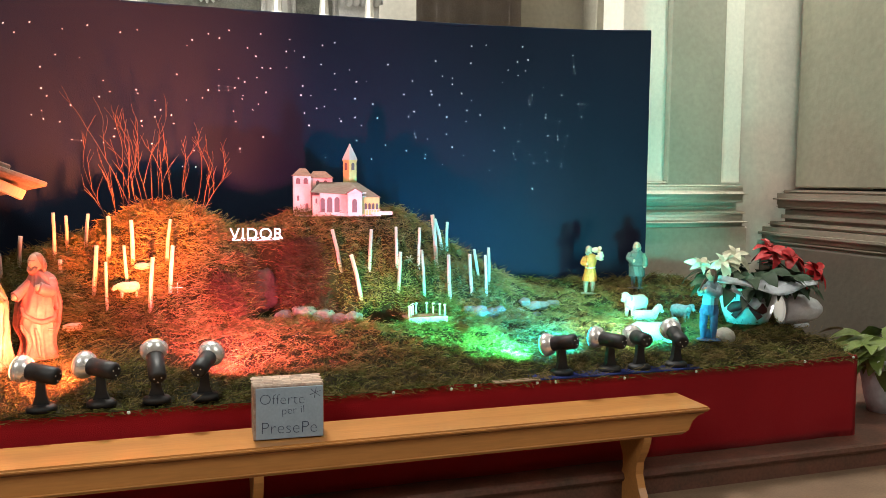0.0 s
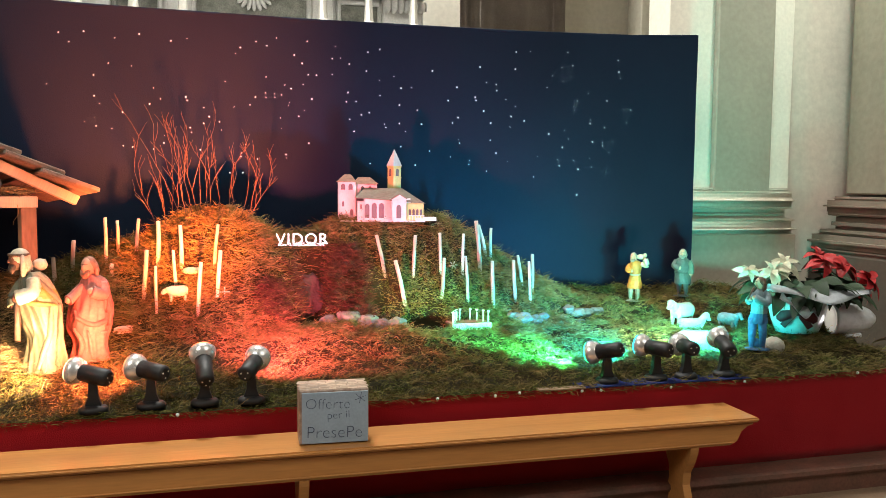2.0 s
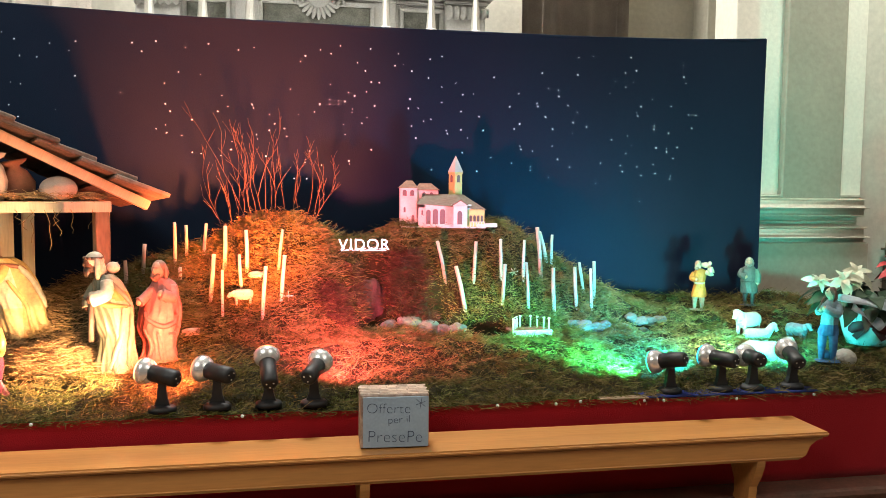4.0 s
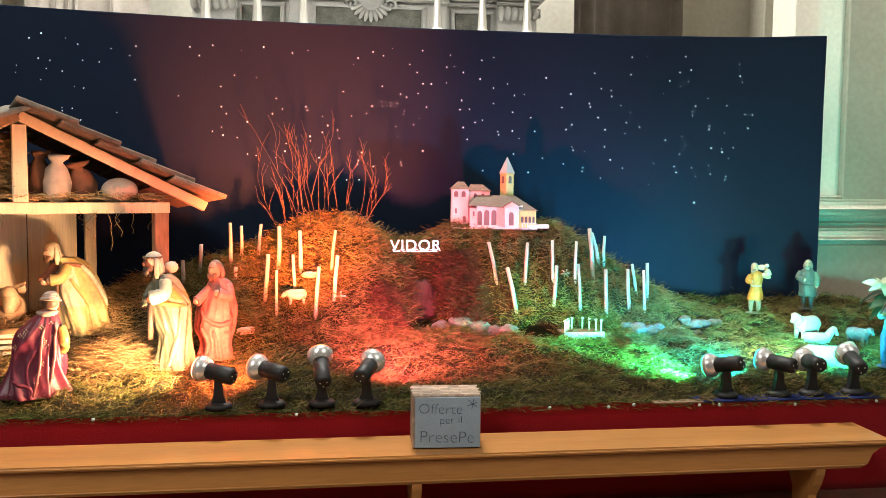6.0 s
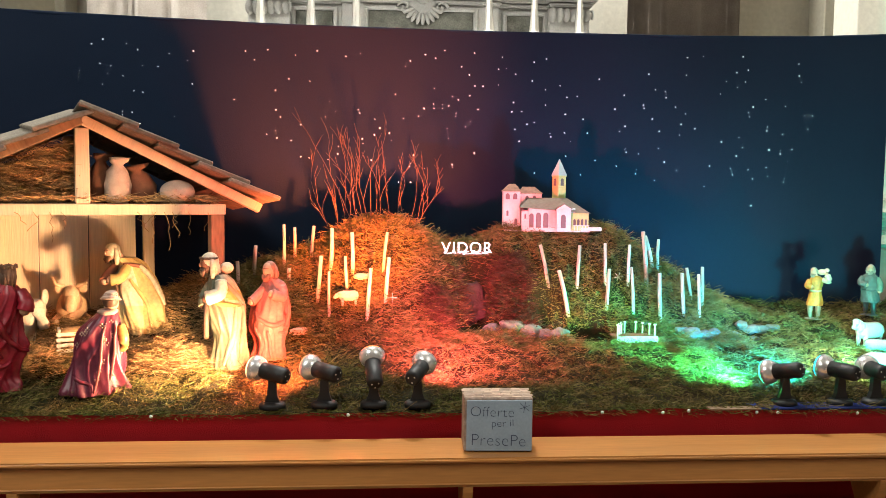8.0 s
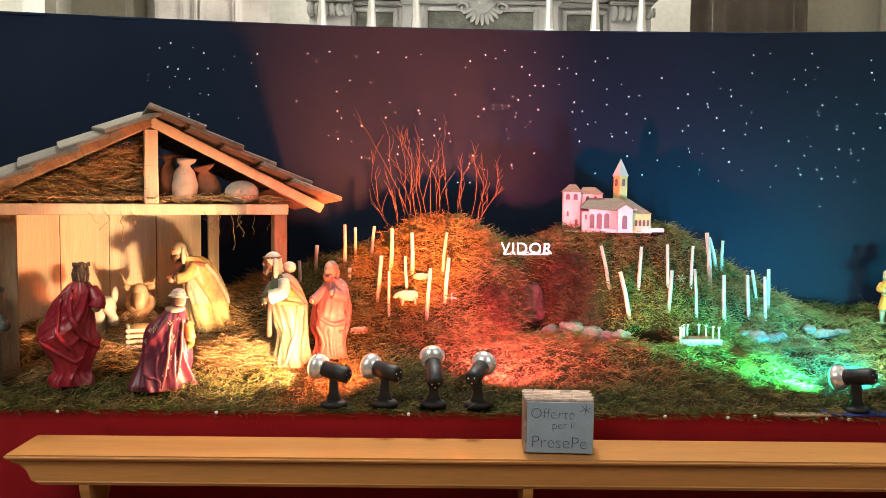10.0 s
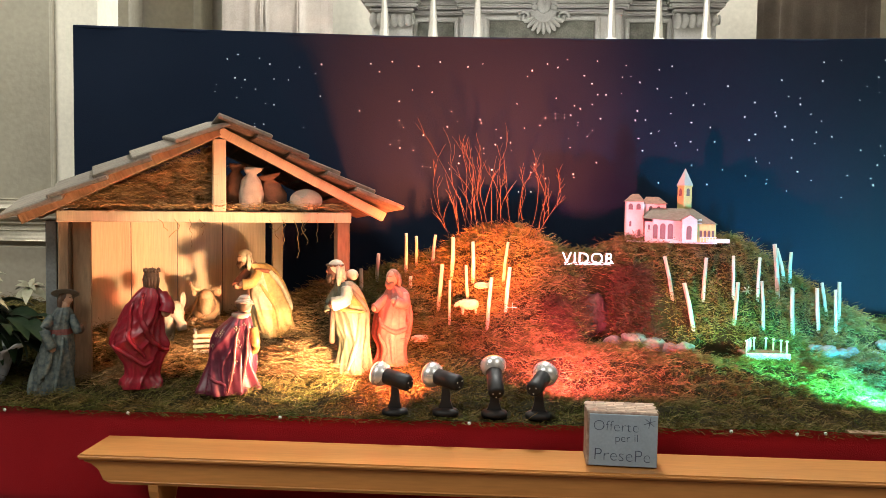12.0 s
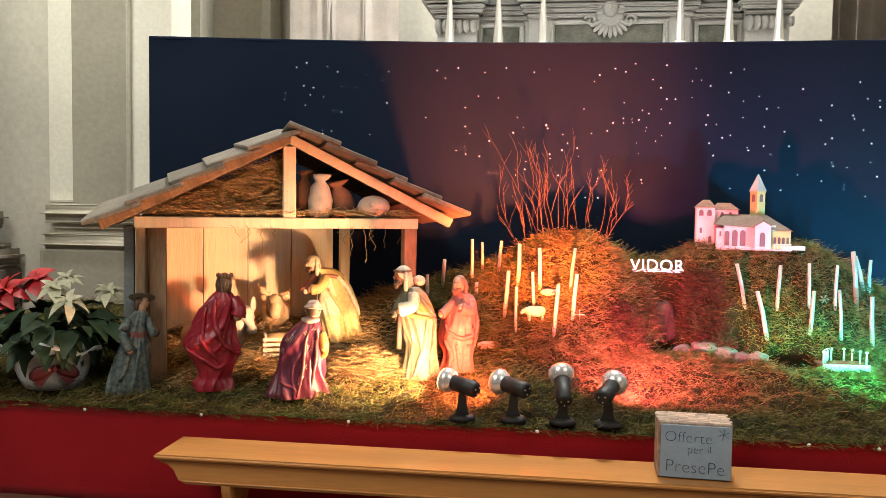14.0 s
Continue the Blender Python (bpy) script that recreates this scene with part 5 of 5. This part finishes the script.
    add_tube(b, [(0, -ln * 0.60, nz + r * 0.2), (0, -ln * 0.68, nz - r * 0.2 * snout), (0, -ln * 0.74, nz - r * 0.62 * snout), (0, -ln * 0.76, nz - r * 0.82 * snout)], [r * 0.40, r * 0.37, r * 0.31, r * 0.22], 14)
    for s in (-1, 1):
        add_ball(b, (s * r * (0.52 + ears), -ln * 0.58, nz + r * (0.12 + ears)), (r * 0.26, r * 0.08, r * (0.14 + ears)), 0, 8)
        if horns:
            add_tube(b, [(s * r * 0.3, -ln * 0.6, nz + r * 0.4), (s * r * 0.8, -ln * 0.6, nz + r * 0.5), (s * r * 0.95, -ln * 0.62, nz + r * 0.95)], [r * 0.13, r * 0.10, r * 0.03], 8)
        r = rb
        for q in (-0.34, 0.34):
            if lying:
                add_tube(b, [(s * r * 0.7, q * ln, r * 0.3), (s * r * 1.0, (q - 0.08) * ln, r * 0.16), (s * r * 0.85, (q - 0.24) * ln, r * 0.13)], [r * 0.3, r * 0.2, r * 0.14], 8)
            else:
                add_tube(b, [(s * r * 0.5, q * ln, zc - r * 0.4), (s * r * 0.5, q * ln, 0)], [r * 0.32, r * 0.2], 8)
        r = rb * big
    return solid(name, b, material, label, category, pose(x, y, z, 0, 0, turn))


OX = mat("painted ox hide", (0.62, 0.46, 0.28), 0.5, vary=0.25, scale=9)
ASS = mat("painted donkey hide", (0.50, 0.45, 0.36), 0.5, vary=0.3, scale=9)
WOOL = mat("painted white wool", (0.42, 0.40, 0.34), 0.7, vary=0.2, scale=25, bump=0.5)
GOAT = mat("painted grey goat", (0.22, 0.26, 0.30), 0.7, vary=0.4, scale=25)
PIGM = mat("painted pink pig", (0.58, 0.36, 0.27), 0.5, vary=0.15, scale=15)
beast("ox_statue", "painted plaster ox lying in the straw", "ox", -1.82, 4.88, lie(-1.82, 4.88), 18, 0.32, OX, horns=True, ears=0.12, head_up=0.30, big=1.1, snout=1.3)
beast("donkey_statue", "painted plaster donkey lying in the straw", "donkey", -2.06, 4.50, lie(-2.06, 4.50), 70, 0.38, ASS, ears=0.30, head_up=0.42, snout=1.3)
beast("sheep_statue", "white plaster sheep standing on the moss", "sheep", 2.715, 4.50, lie(2.71, 4.5), -70, 0.17, WOOL, lying=False, woolly=0.05, head_up=0.30)
beast("sheep_statue", "white plaster sheep lying on the moss", "sheep", 2.71, 4.40, lie(2.71, 4.4), 70, 0.15, WOOL, woolly=0.05, head_up=0.40)
beast("sheep_statue", "large white plaster sheep lying near the spotlights", "sheep", 2.60, 4.16, lie(2.6, 4.16), 70, 0.225, WOOL, woolly=0.04, head_up=0.28)
beast("goat_statue", "small grey-blue plaster goat standing", "goat", 2.985, 4.42, lie(2.985, 4.42), 20, 0.13, GOAT, lying=False, woolly=0.08, head_up=0.25)
beast("pig_statue", "small pink plaster pig on the hillside", "pig", -0.235, 4.575, lie(-0.235, 4.575) - 0.005, -80, 0.105, PIGM, lying=False, head_up=0.0, snout=0.6)
beast("pig_statue", "small pale plaster piglet lying on the moss", "pig", -0.49, 4.50, lie(-0.49, 4.5), -75, 0.075, PIGM, head_up=0.05)
b = bmesh.new()
add_ball(b, (0, 0, 0.02), (0.045, 0.025, 0.02), seg=14)
add_ball(b, (0.04, 0, 0.024), (0.014, 0.016, 0.014), seg=8)
solid("piglet_statue", b, PIGM, "pale plaster piglet asleep on the hillside", "pig", pose(-0.17, 4.67, lie(-0.17, 4.67) - 0.004))
b = bmesh.new()
add_ball(b, (0, 0, 0.045), (0.062, 0.058, 0.052), seg=20)
for v in b.verts:
    v.co *= 1 + 0.05 * noise.noise(v.co * 90)
solid("wool_ball", b, WOOL, "pale woolly ball resting on the moss", "ball", pose(2.99, 3.99, lie(2.99, 3.99) - 0.004))

manger = thing("manger", "small wooden crib with crossed legs in the straw", "crib", pose(-1.62, 4.34, lie(-1.62, 4.34) + 0.005, 0, 0, 24))
for k in range(4):
    b = bmesh.new()
    add_box(b, (0, -0.04, 0.03 + 0.028 * k), (0.17, 0.008, 0.018), 0.002)
    part("slat", b, STICK, manger)
for x in (-0.07, 0.07):
    for s in (-1, 1):
        b = bmesh.new()
        add_box(b, (x, 0, 0.07), (0.012, 0.012, 0.16), 0.002, turn=Matrix.Rotation(radians(28 * s), 4, "X"))
        part("leg", b, STICK, manger)
b = bmesh.new()
add_ball(b, (0, 0, 0.115), (0.08, 0.045, 0.03), seg=12)
part("straw_pad", b, STRAW, manger)

# ---- brook stones, little bridge ----
for x, y, r in ((0.575, 4.69, 0.044), (0.685, 4.68, 0.052), (0.785, 4.67, 0.054), (0.88, 4.645, 0.042), (0.955, 4.61, 0.042), (0.50, 4.70, 0.025), (1.02, 4.59, 0.028), (1.06, 4.66, 0.025),
                (1.66, 4.62, 0.03), (1.72, 4.60, 0.045), (1.79, 4.61, 0.04), (1.86, 4.63, 0.03), (2.06, 4.72, 0.03), (2.12, 4.71, 0.035), (2.19, 4.74, 0.035), (2.26, 4.74, 0.03), (2.0, 4.68, 0.025), (2.12, 4.66, 0.02)):
    b = bmesh.new()
    bmesh.ops.create_icosphere(b, subdivisions=3, radius=1.0)
    q = rnd.uniform(0, 50)
    for v in b.verts:
        v.co = v.co * (1 + 0.34 * noise.noise(v.co * 1.5 + Vector((q, 0, 0))) + 0.08 * noise.noise(v.co * 5 + Vector((q, 0, 0))))
        v.co = Vector((v.co.x * r * 1.35, v.co.y * r * 1.1, v.co.z * r * 0.8))
    for f in b.faces:
        f.smooth = True
    solid("stone", b, ROCK, "rounded grey stone edging the dry brook", "stone", pose(x, y, lie(x, y) + r * 0.75, 0, 0, rnd.uniform(-30, 30)), "brook stones")

bridge = thing("toy_bridge", "small wooden footbridge with white-topped posts", "bridge", pose(1.36, 4.55, lie(1.36, 4.5) + 0.02, 0, 0, 3))
b = bmesh.new()
add_box(b, (0, 0, 0.02), (0.235, 0.13, 0.012), 0.002)
part("deck", b, OLDWOOD, bridge)
b = bmesh.new()
add_box(b, (0.0, -0.068, 0.008), (0.235, 0.012, 0.04), 0.002)
part("edge_board", b, STICK, bridge)
for x, y in ((-0.11, -0.05), (-0.085, -0.01), (-0.06, 0.03), (-0.035, 0.05), (0.03, 0.05), (0.06, 0.02), (0.085, -0.02), (0.105, -0.05)):
    b = bmesh.new()
    add_tube(b, [(x, y, 0.02), (x, y, 0.085)], 0.0048, 7)
    add_ball(b, (x, y, 0.09), (0.010, 0.008, 0.006), seg=8)
    part("post", b, STICK, bridge)
for x in (-0.075, 0.07):
    b = bmesh.new()
    add_tube(b, [(x - 0.035, -0.05, 0.09), (x + 0.035, 0.05, 0.09)], 0.004, 6)
    part("rail", b, BARK, bridge)

for x, y, up in ((0.005, 4.60, 0.03), (1.335, 4.79, 0.02)):
    b = bmesh.new()
    for k in range(2 if x < 1 else 3):
        a = radians(90 * k if x < 1 else 10 + 60 * k)
        add_tube(b, [(-0.026 * math.cos(a), 0, -0.026 * math.sin(a)), (0.026 * math.cos(a), 0, 0.026 * math.sin(a))], 0.0035, 6)
    solid("twig_cross", b, STICK, "little crossed peeled twigs on the hillside", "twig cross", pose(x, y, lie(x, y) + up))

# grotto: a slab in the hollow between the hills, the cavity's shade in its colour
b = bmesh.new()
bmesh.ops.create_icosphere(b, subdivisions=4, radius=1.0)
for v in b.verts:
    k = 1 + 0.35 * noise.noise(v.co * 1.6 + Vector((3, 1, 7))) + 0.12 * noise.noise(v.co * 5)
    v.co = Vector((v.co.x * 0.085 * k, v.co.y * 0.035 * k, 0.10 + v.co.z * 0.125 * k))
for f in b.faces:
    f.smooth = True
solid("grotto_slab", b, mat("brown stone darkened for grotto shade", (0.045, 0.034, 0.028), 0.7, vary=0.5, scale=14, bump=0.5), "reddish-brown boulder in the grotto, darkened for shade", "boulder", pose(0.485, 4.85, 0.80))

# ---- bare branches on the hill ----


def twig(bm, p, d, ln, r, depth):
    pts, rad = [p], [r]
    n = 6
    for k in range(n):
        d = (d + Vector((rnd.uniform(-0.17, 0.17), rnd.uniform(-0.12, 0.12), rnd.uniform(-0.03, 0.07)))).normalized()
        pts.append(pts[-1] + d * ln / n)
        rad.append(r * (1 - 0.7 * (k + 1) / n) + 0.0008)
        if depth and k >= 1 and rnd.random() < 0.55:
            s = rnd.choice((-1, 1))
            twig(bm, pts[-1], (d + Vector((s * rnd.uniform(0.18, 0.5), rnd.uniform(-0.25, 0.25), rnd.uniform(0.0, 0.3)))).normalized(), ln * rnd.uniform(0.3, 0.55), rad[-1] * 0.7, depth - 1)
    add_tube(bm, pts, rad, 5)


for k in range(0, 29, 1):
    if k < 24 and k % 2 == 1:
        continue
    x = -0.33 + 0.33 * k / 24 if k < 24 else 0.05 + 0.022 * (k - 24)
    y = rnd.uniform(4.88, 5.08)
    b = bmesh.new()
    aim = -0.26 + 0.020 * k + rnd.uniform(-0.16, 0.16) if k < 24 else (-0.1, 0.2, 0.45, 0.62, 0.85)[k - 24]
    if k in (0, 3, 7):
        aim -= 0.10
    twig(b, Vector((0, 0, -0.03)), Vector((aim + rnd.uniform(-0.12, 0.12), rnd.uniform(-0.12, 0.12), 1.25)).normalized(), rnd.uniform(0.33, 0.53) if k < 24 else rnd.uniform(0.30, 0.44), rnd.uniform(0.0013, 0.0023), 2)
    solid("bare_branch", b, BARK, "thin bare leafless branch stuck in the hilltop moss", "branch", pose(x, y, lie(x, y)), "bare branches on the hill")

# ---- potted plants ----


def leaf_mesh(name, material, ln=0.11, w=0.052, droop=0.02):
    b = bmesh.new()
    n = 6
    rows = []
    for k in range(n + 1):
        t = k / n
        half = w / 2 * (math.sin(math.pi * min(1, t * 0.92 + 0.06)) ** 0.8) * (1.15 - 0.5 * t)
        z = 0.012 * math.sin(t * 2.5) - droop * t * t
        rows.append((b.verts.new((t * ln, half, z + half * 0.25)), b.verts.new((t * ln, 0, z)), b.verts.new((t * ln, -half, z + half * 0.25))))
    for r0, r1 in zip(rows, rows[1:]):
        for j in range(2):
            b.faces.new((r0[j], r0[j + 1], r1[j + 1], r1[j])).smooth = True
    return finish(name, b, material)


LEAF, BRED, BCREAM, BVAR = leaf_mesh("leaf", LEAFG, 0.12, 0.066, 0.04), leaf_mesh("bract", LEAFR, 0.125, 0.076, 0.04), leaf_mesh("bract", LEAFW, 0.12, 0.056, 0.03), leaf_mesh("leaf", LEAFV, 0.15, 0.085, 0.05)


def put_leaf(mesh, name, parent, p, yaw, tilt, scale):
    o = new(name, mesh)
    o.matrix_basis = Matrix.Translation(p) @ pose(0, 0, 0, rnd.uniform(-25, 25), tilt, yaw) @ Matrix.Scale(scale, 4)
    o.parent = parent


def potted(name, label, x, y, z, rx, wrap_h, flowers, leaves, spread, top, leaf=LEAF, bow=True, shift=0.0, flare=1.0):
    t = thing(name, label, "potted plant", pose(x, y, z))
    b = bmesh.new()
    add_rings(b, [(0.0, rx * 0.72, rx * 0.6, 0, 0), (wrap_h * 0.3, rx * 0.86, rx * 0.72, 0, 0), (wrap_h * 0.65, rx * 0.98, rx * 0.8, 0, 0), (wrap_h * 0.85, rx * 1.06, rx * 0.9, 0, 0), (wrap_h, rx * 1.22, rx * 1.0, 0, 0),
                  (wrap_h * 1.0, rx * 1.16, rx * 0.95, 0, 0), (wrap_h * 0.8, rx * 0.9, rx * 0.75, 0, 0)], 48, fold=lambda a, q: 1 + (0.03 + 0.10 * q / wrap_h) * 0.5 * (math.sin(9 * a) + math.sin(17 * a + 1.0)) * 0.6)
    for v in b.verts:
        if v.co.z > wrap_h * 0.9:
            a = math.atan2(v.co.y, v.co.x)
            k = 0.5 + 0.5 * math.sin(5.0 * a + 1)
            v.co = Vector((v.co.x * (1 + 0.42 * k * flare), v.co.y * (1 + 0.30 * k * flare), v.co.z + (0.06 * k * k + 0.012 * math.sin(19 * a)) * flare))
    b.transform(Matrix.Translation((shift, 0, 0)))
    part("wrapping", b, WRAP, t, "white crinkled wrapping paper")
    b = bmesh.new()
    add_rings(b, [(wrap_h * 0.70, rx * 0.6, rx * 0.5, shift, 0), (wrap_h * 0.78, rx * 0.75, rx * 0.62, shift, 0)], 20)
    part("soil", b, EARTH, t)
    if bow:
        b = bmesh.new()
        for s in (-1, 1):
            add_rings(b, [(0.0, 0.010, 0.010, 0, 0), (0.03, 0.03, 0.012, 0, 0), (0.06, 0.034, 0.012, 0, 0), (0.075, 0.012, 0.008, 0, 0)], 12)
        b.verts.ensure_lookup_table()
        half = len(b.verts) // 2
        for i, v in enumerate(b.verts):
            s = -1 if i < half else 1
            v.co = Vector((s * v.co.z * 1.3, v.co.y, v.co.x - 0.030 * v.co.z / 0.075))
        add_ball(b, (0, 0, 0), (0.016, 0.014, 0.016), seg=10)
        facing = Matrix.Translation((shift, 0, 0)) @ Matrix.Rotation(math.atan2(-x, y), 4, "Z")
        b.transform(facing @ Matrix.Translation((0, -rx * 0.93, wrap_h * 0.60)) @ Matrix.Diagonal((1.15, 0.9, 1.0, 1)))
        part("ribbon_bow", b, RIBBON, t, "dark red ribbon bow")
        for s in (-1, 1):
            b = bmesh.new()
            add_box(b, (s * 0.05, -rx * 0.92, wrap_h * 0.38), (0.036, 0.004, 0.085), 0.001, turn=Matrix.Rotation(radians(-s * 38), 4, "Y"))
            b.transform(facing)
            part("ribbon_tail", b, RIBBON, t)
    for k in range(leaves):
        a, q = rnd.uniform(0, 360), rnd.random() ** 0.6
        p = (spread * q * math.cos(radians(a)) * 0.75, spread * q * 0.55 * math.sin(radians(a)), wrap_h * 0.95 + (top - wrap_h) * rnd.uniform(0.15, 0.9) * (1.1 - 0.5 * q))
        put_leaf(leaf, "leaf", t, p, a + rnd.uniform(-40, 40), rnd.uniform(-10, 40), rnd.uniform(1.0, 1.55))
    for k in range(leaves // 6):
        a = 270 + math.degrees(math.atan2(-x, y)) + rnd.uniform(-75, 75)
        put_leaf(leaf, "leaf", t, (shift + rx * 0.9 * math.cos(radians(a)), rx * 0.8 * math.sin(radians(a)), wrap_h * rnd.uniform(1.2, 1.5)), a + rnd.uniform(-30, 30), rnd.uniform(35, 70), rnd.uniform(1.0, 1.4))
    for fx, fy, fz, mesh, size in flowers:
        for ring, cnt, tilt, sc in ((0, 6, 14, 1.0), (1, 5, -22, 0.68)):
            for k in range(cnt):
                o = new("bract", mesh)
                o.matrix_basis = Matrix.Translation((fx, fy, fz * 0.93 + 0.008 * ring)) @ pose(0, 0, 0, 26, fx * 60, 0) @ pose(0, 0, 0, rnd.uniform(-28, 28), tilt - 2 + rnd.uniform(-18, 24), 360 / cnt * k + 31 * ring + rnd.uniform(-9, 9)) @ Matrix.Scale(size * sc * rnd.uniform(0.8, 1.2), 4)
                o.parent = t
    return t


potted("poinsettia", "red and cream poinsettias in white paper with a dark bow", -2.645, 3.88, lie(-2.645, 3.88), 0.195, 0.20,
       [(-0.20, -0.08, 0.52, BRED, 1.2), (-0.30, -0.14, 0.47, BRED, 1.2), (-0.12, 0.02, 0.57, BRED, 1.05), (-0.36, -0.02, 0.52, BRED, 1.0), (0.05, -0.06, 0.535, BCREAM, 1.0), (0.17, -0.14, 0.48, BCREAM, 1.0), (0.29, 0.02, 0.52, BCREAM, 0.8), (0.02, 0.10, 0.57, BCREAM, 0.8)], 120, 0.44, 0.50)
wide_pot = potted("poinsettia", "cream and red poinsettias in flaring white paper with a dark bow", 3.40, 4.27, lie(3.4, 4.27) - 0.01, 0.18, 0.22,
       [(-0.26, -0.05, 0.40, BCREAM, 1.05), (-0.12, 0.03, 0.44, BCREAM, 1.0), (-0.30, 0.12, 0.38, BCREAM, 0.8), (0.10, -0.05, 0.45, BRED, 1.1), (0.26, -0.02, 0.42, BRED, 1.1), (0.38, -0.10, 0.34, BRED, 0.95), (0.18, 0.1, 0.48, BRED, 0.9), (0.43, 0.0, 0.27, BRED, 0.8)], 110, 0.44, 0.40, shift=-0.04, flare=0.15)
for tip, root, w, sink in (((-0.44, -0.24, 0.310), (0.22, -0.30, 0.265), 0.13, 0.03), ((-0.36, -0.26, 0.262), (-0.10, -0.24, 0.160), 0.12, 0.03)):
    b = bmesh.new()
    tip, root = Vector(tip), Vector(root)
    rows = []
    for k in range(17):
        q = k / 16
        p = tip.lerp(root, q) + Vector((0, 0, -sink * math.sin(math.pi * q) + 0.008 * math.sin(9 * q)))
        half = w * (0.06 + 0.94 * math.sin(math.pi * (0.06 + 0.84 * q))) / 2
        rows.append([b.verts.new(p + Vector((0.02 * j, half * j, 0.45 * half * j + 0.010 * math.sin(11 * q + 2 * j)))) for j in (-1, -0.5, 0, 0.5, 1)])
    for r0, r1 in zip(rows, rows[1:]):
        for j in range(4):
            b.faces.new((r0[j], r0[j + 1], r1[j + 1], r1[j])).smooth = True
    bmesh.ops.solidify(b, geom=b.faces[:], thickness=0.0015)
    part("paper_wing", b, WRAP, wide_pot, "flaring point of the white wrapping paper")
potted("leafy_plant", "variegated green leafy plant in white paper beside the stage", 4.22, 4.0, 0.132, 0.17, 0.30, [], 60, 0.36, 0.60, BVAR, bow=False)

# ---- straw and heather ----


def hut_straw(rng):
    p = in_hut(rng.uniform(0.08, 1.45), rng.uniform(-0.12, 0.72), 0)
    return p.x, p.y, lie(p.x, p.y) + 0.03 * rng.random()


def heap(cx, cy, r, h):
    def place(rng):
        a, q = rng.uniform(0, 6.283), math.sqrt(rng.random())
        x, y = cx + r * q * math.cos(a), cy + 0.6 * r * q * math.sin(a)
        return x, y, lie(x, y) + h * (1 - q * q) * rng.random()
    return place


def loft_straw(rng):
    u = rng.uniform(0.05, 0.66)
    p = in_hut(u, rng.uniform(-0.02, 0.6), 1.485 + rng.random() * max(0.03, (u - 0.02) * 0.46))
    return p.x, p.y, p.z


def loft_edge(rng):
    p = in_hut(rng.uniform(0.0, 1.36), rng.uniform(-0.03, 0.1), 1.487 + 0.012 * rng.random())
    return p.x, p.y, p.z


strands("straw", 13000, hut_straw, (0.04, 0.11), (0.0013, 0.0026), STRAW, "dry straw strewn over the stable floor", "straw", rise=0.5, seed=5, curl=0.2)
strands("straw", 5000, heap(-1.15, 4.22, 0.26, 0.10), (0.05, 0.12), (0.0013, 0.0028), STRAW, "heaped dry straw before the stable", "straw", rise=0.4, seed=6, curl=0.2)
strands("straw", 10000, loft_straw, (0.05, 0.13), (0.0012, 0.0022), STRAW, "tangled straw in the loft", "straw", rise=0.6, seed=7, curl=0.35)
strands("straw", 1500, loft_edge, (0.04, 0.12), (0.0018, 0.003), STRAW, "straw along the loft edge", "straw", rise=0.2, seed=8, curl=0.3)


def bush(cx, cy, rx, h):
    def place(rng):
        q, a = math.sqrt(rng.random()), rng.uniform(0, 6.283)
        x, y = cx + rx * q * math.cos(a), cy + 0.07 * q * math.sin(a)
        return x, y, lie(x, y) + h * (1 - q) * rng.random()
    return place


for cx, cy, rx, h, n in ((0.27, 4.66, 0.085, 0.09, 1500), (0.70, 4.80, 0.13, 0.20, 4200), (0.76, 4.74, 0.10, 0.12, 2400), (0.40, 4.78, 0.04, 0.10, 700)):
    strands("heather", n, bush(cx, cy, rx, h), (0.03, 0.09), (0.002, 0.0035), HEATHER, "dark red heather twigs by the grotto", "heather", rise=1.0, seed=int(cx * 100), curl=0.35)
for u, ln in ((1.02, 0.16), (1.08, 0.20), (1.20, 0.12), (0.55, 0.15), (0.48, 0.09), (1.30, 0.10), (1.12, 0.13), (1.16, 0.08), (0.60, 0.08), (0.95, 0.07), (0.40, 0.06), (1.04, 0.10)):
    b = bmesh.new()
    pts = [Vector((0, 0, 0))]
    for k in range(6):
        pts.append(pts[-1] + Vector((rnd.uniform(-0.02, 0.02), rnd.uniform(-0.008, 0.008), -ln / 6)))
    add_tube(b, pts, 0.0015, 5)
    solid("dangling_stalk", b, STRAW, "dry stalk dangling from the loft beam", "stalk", Matrix.Translation(in_hut(u, -0.043, 1.44)))
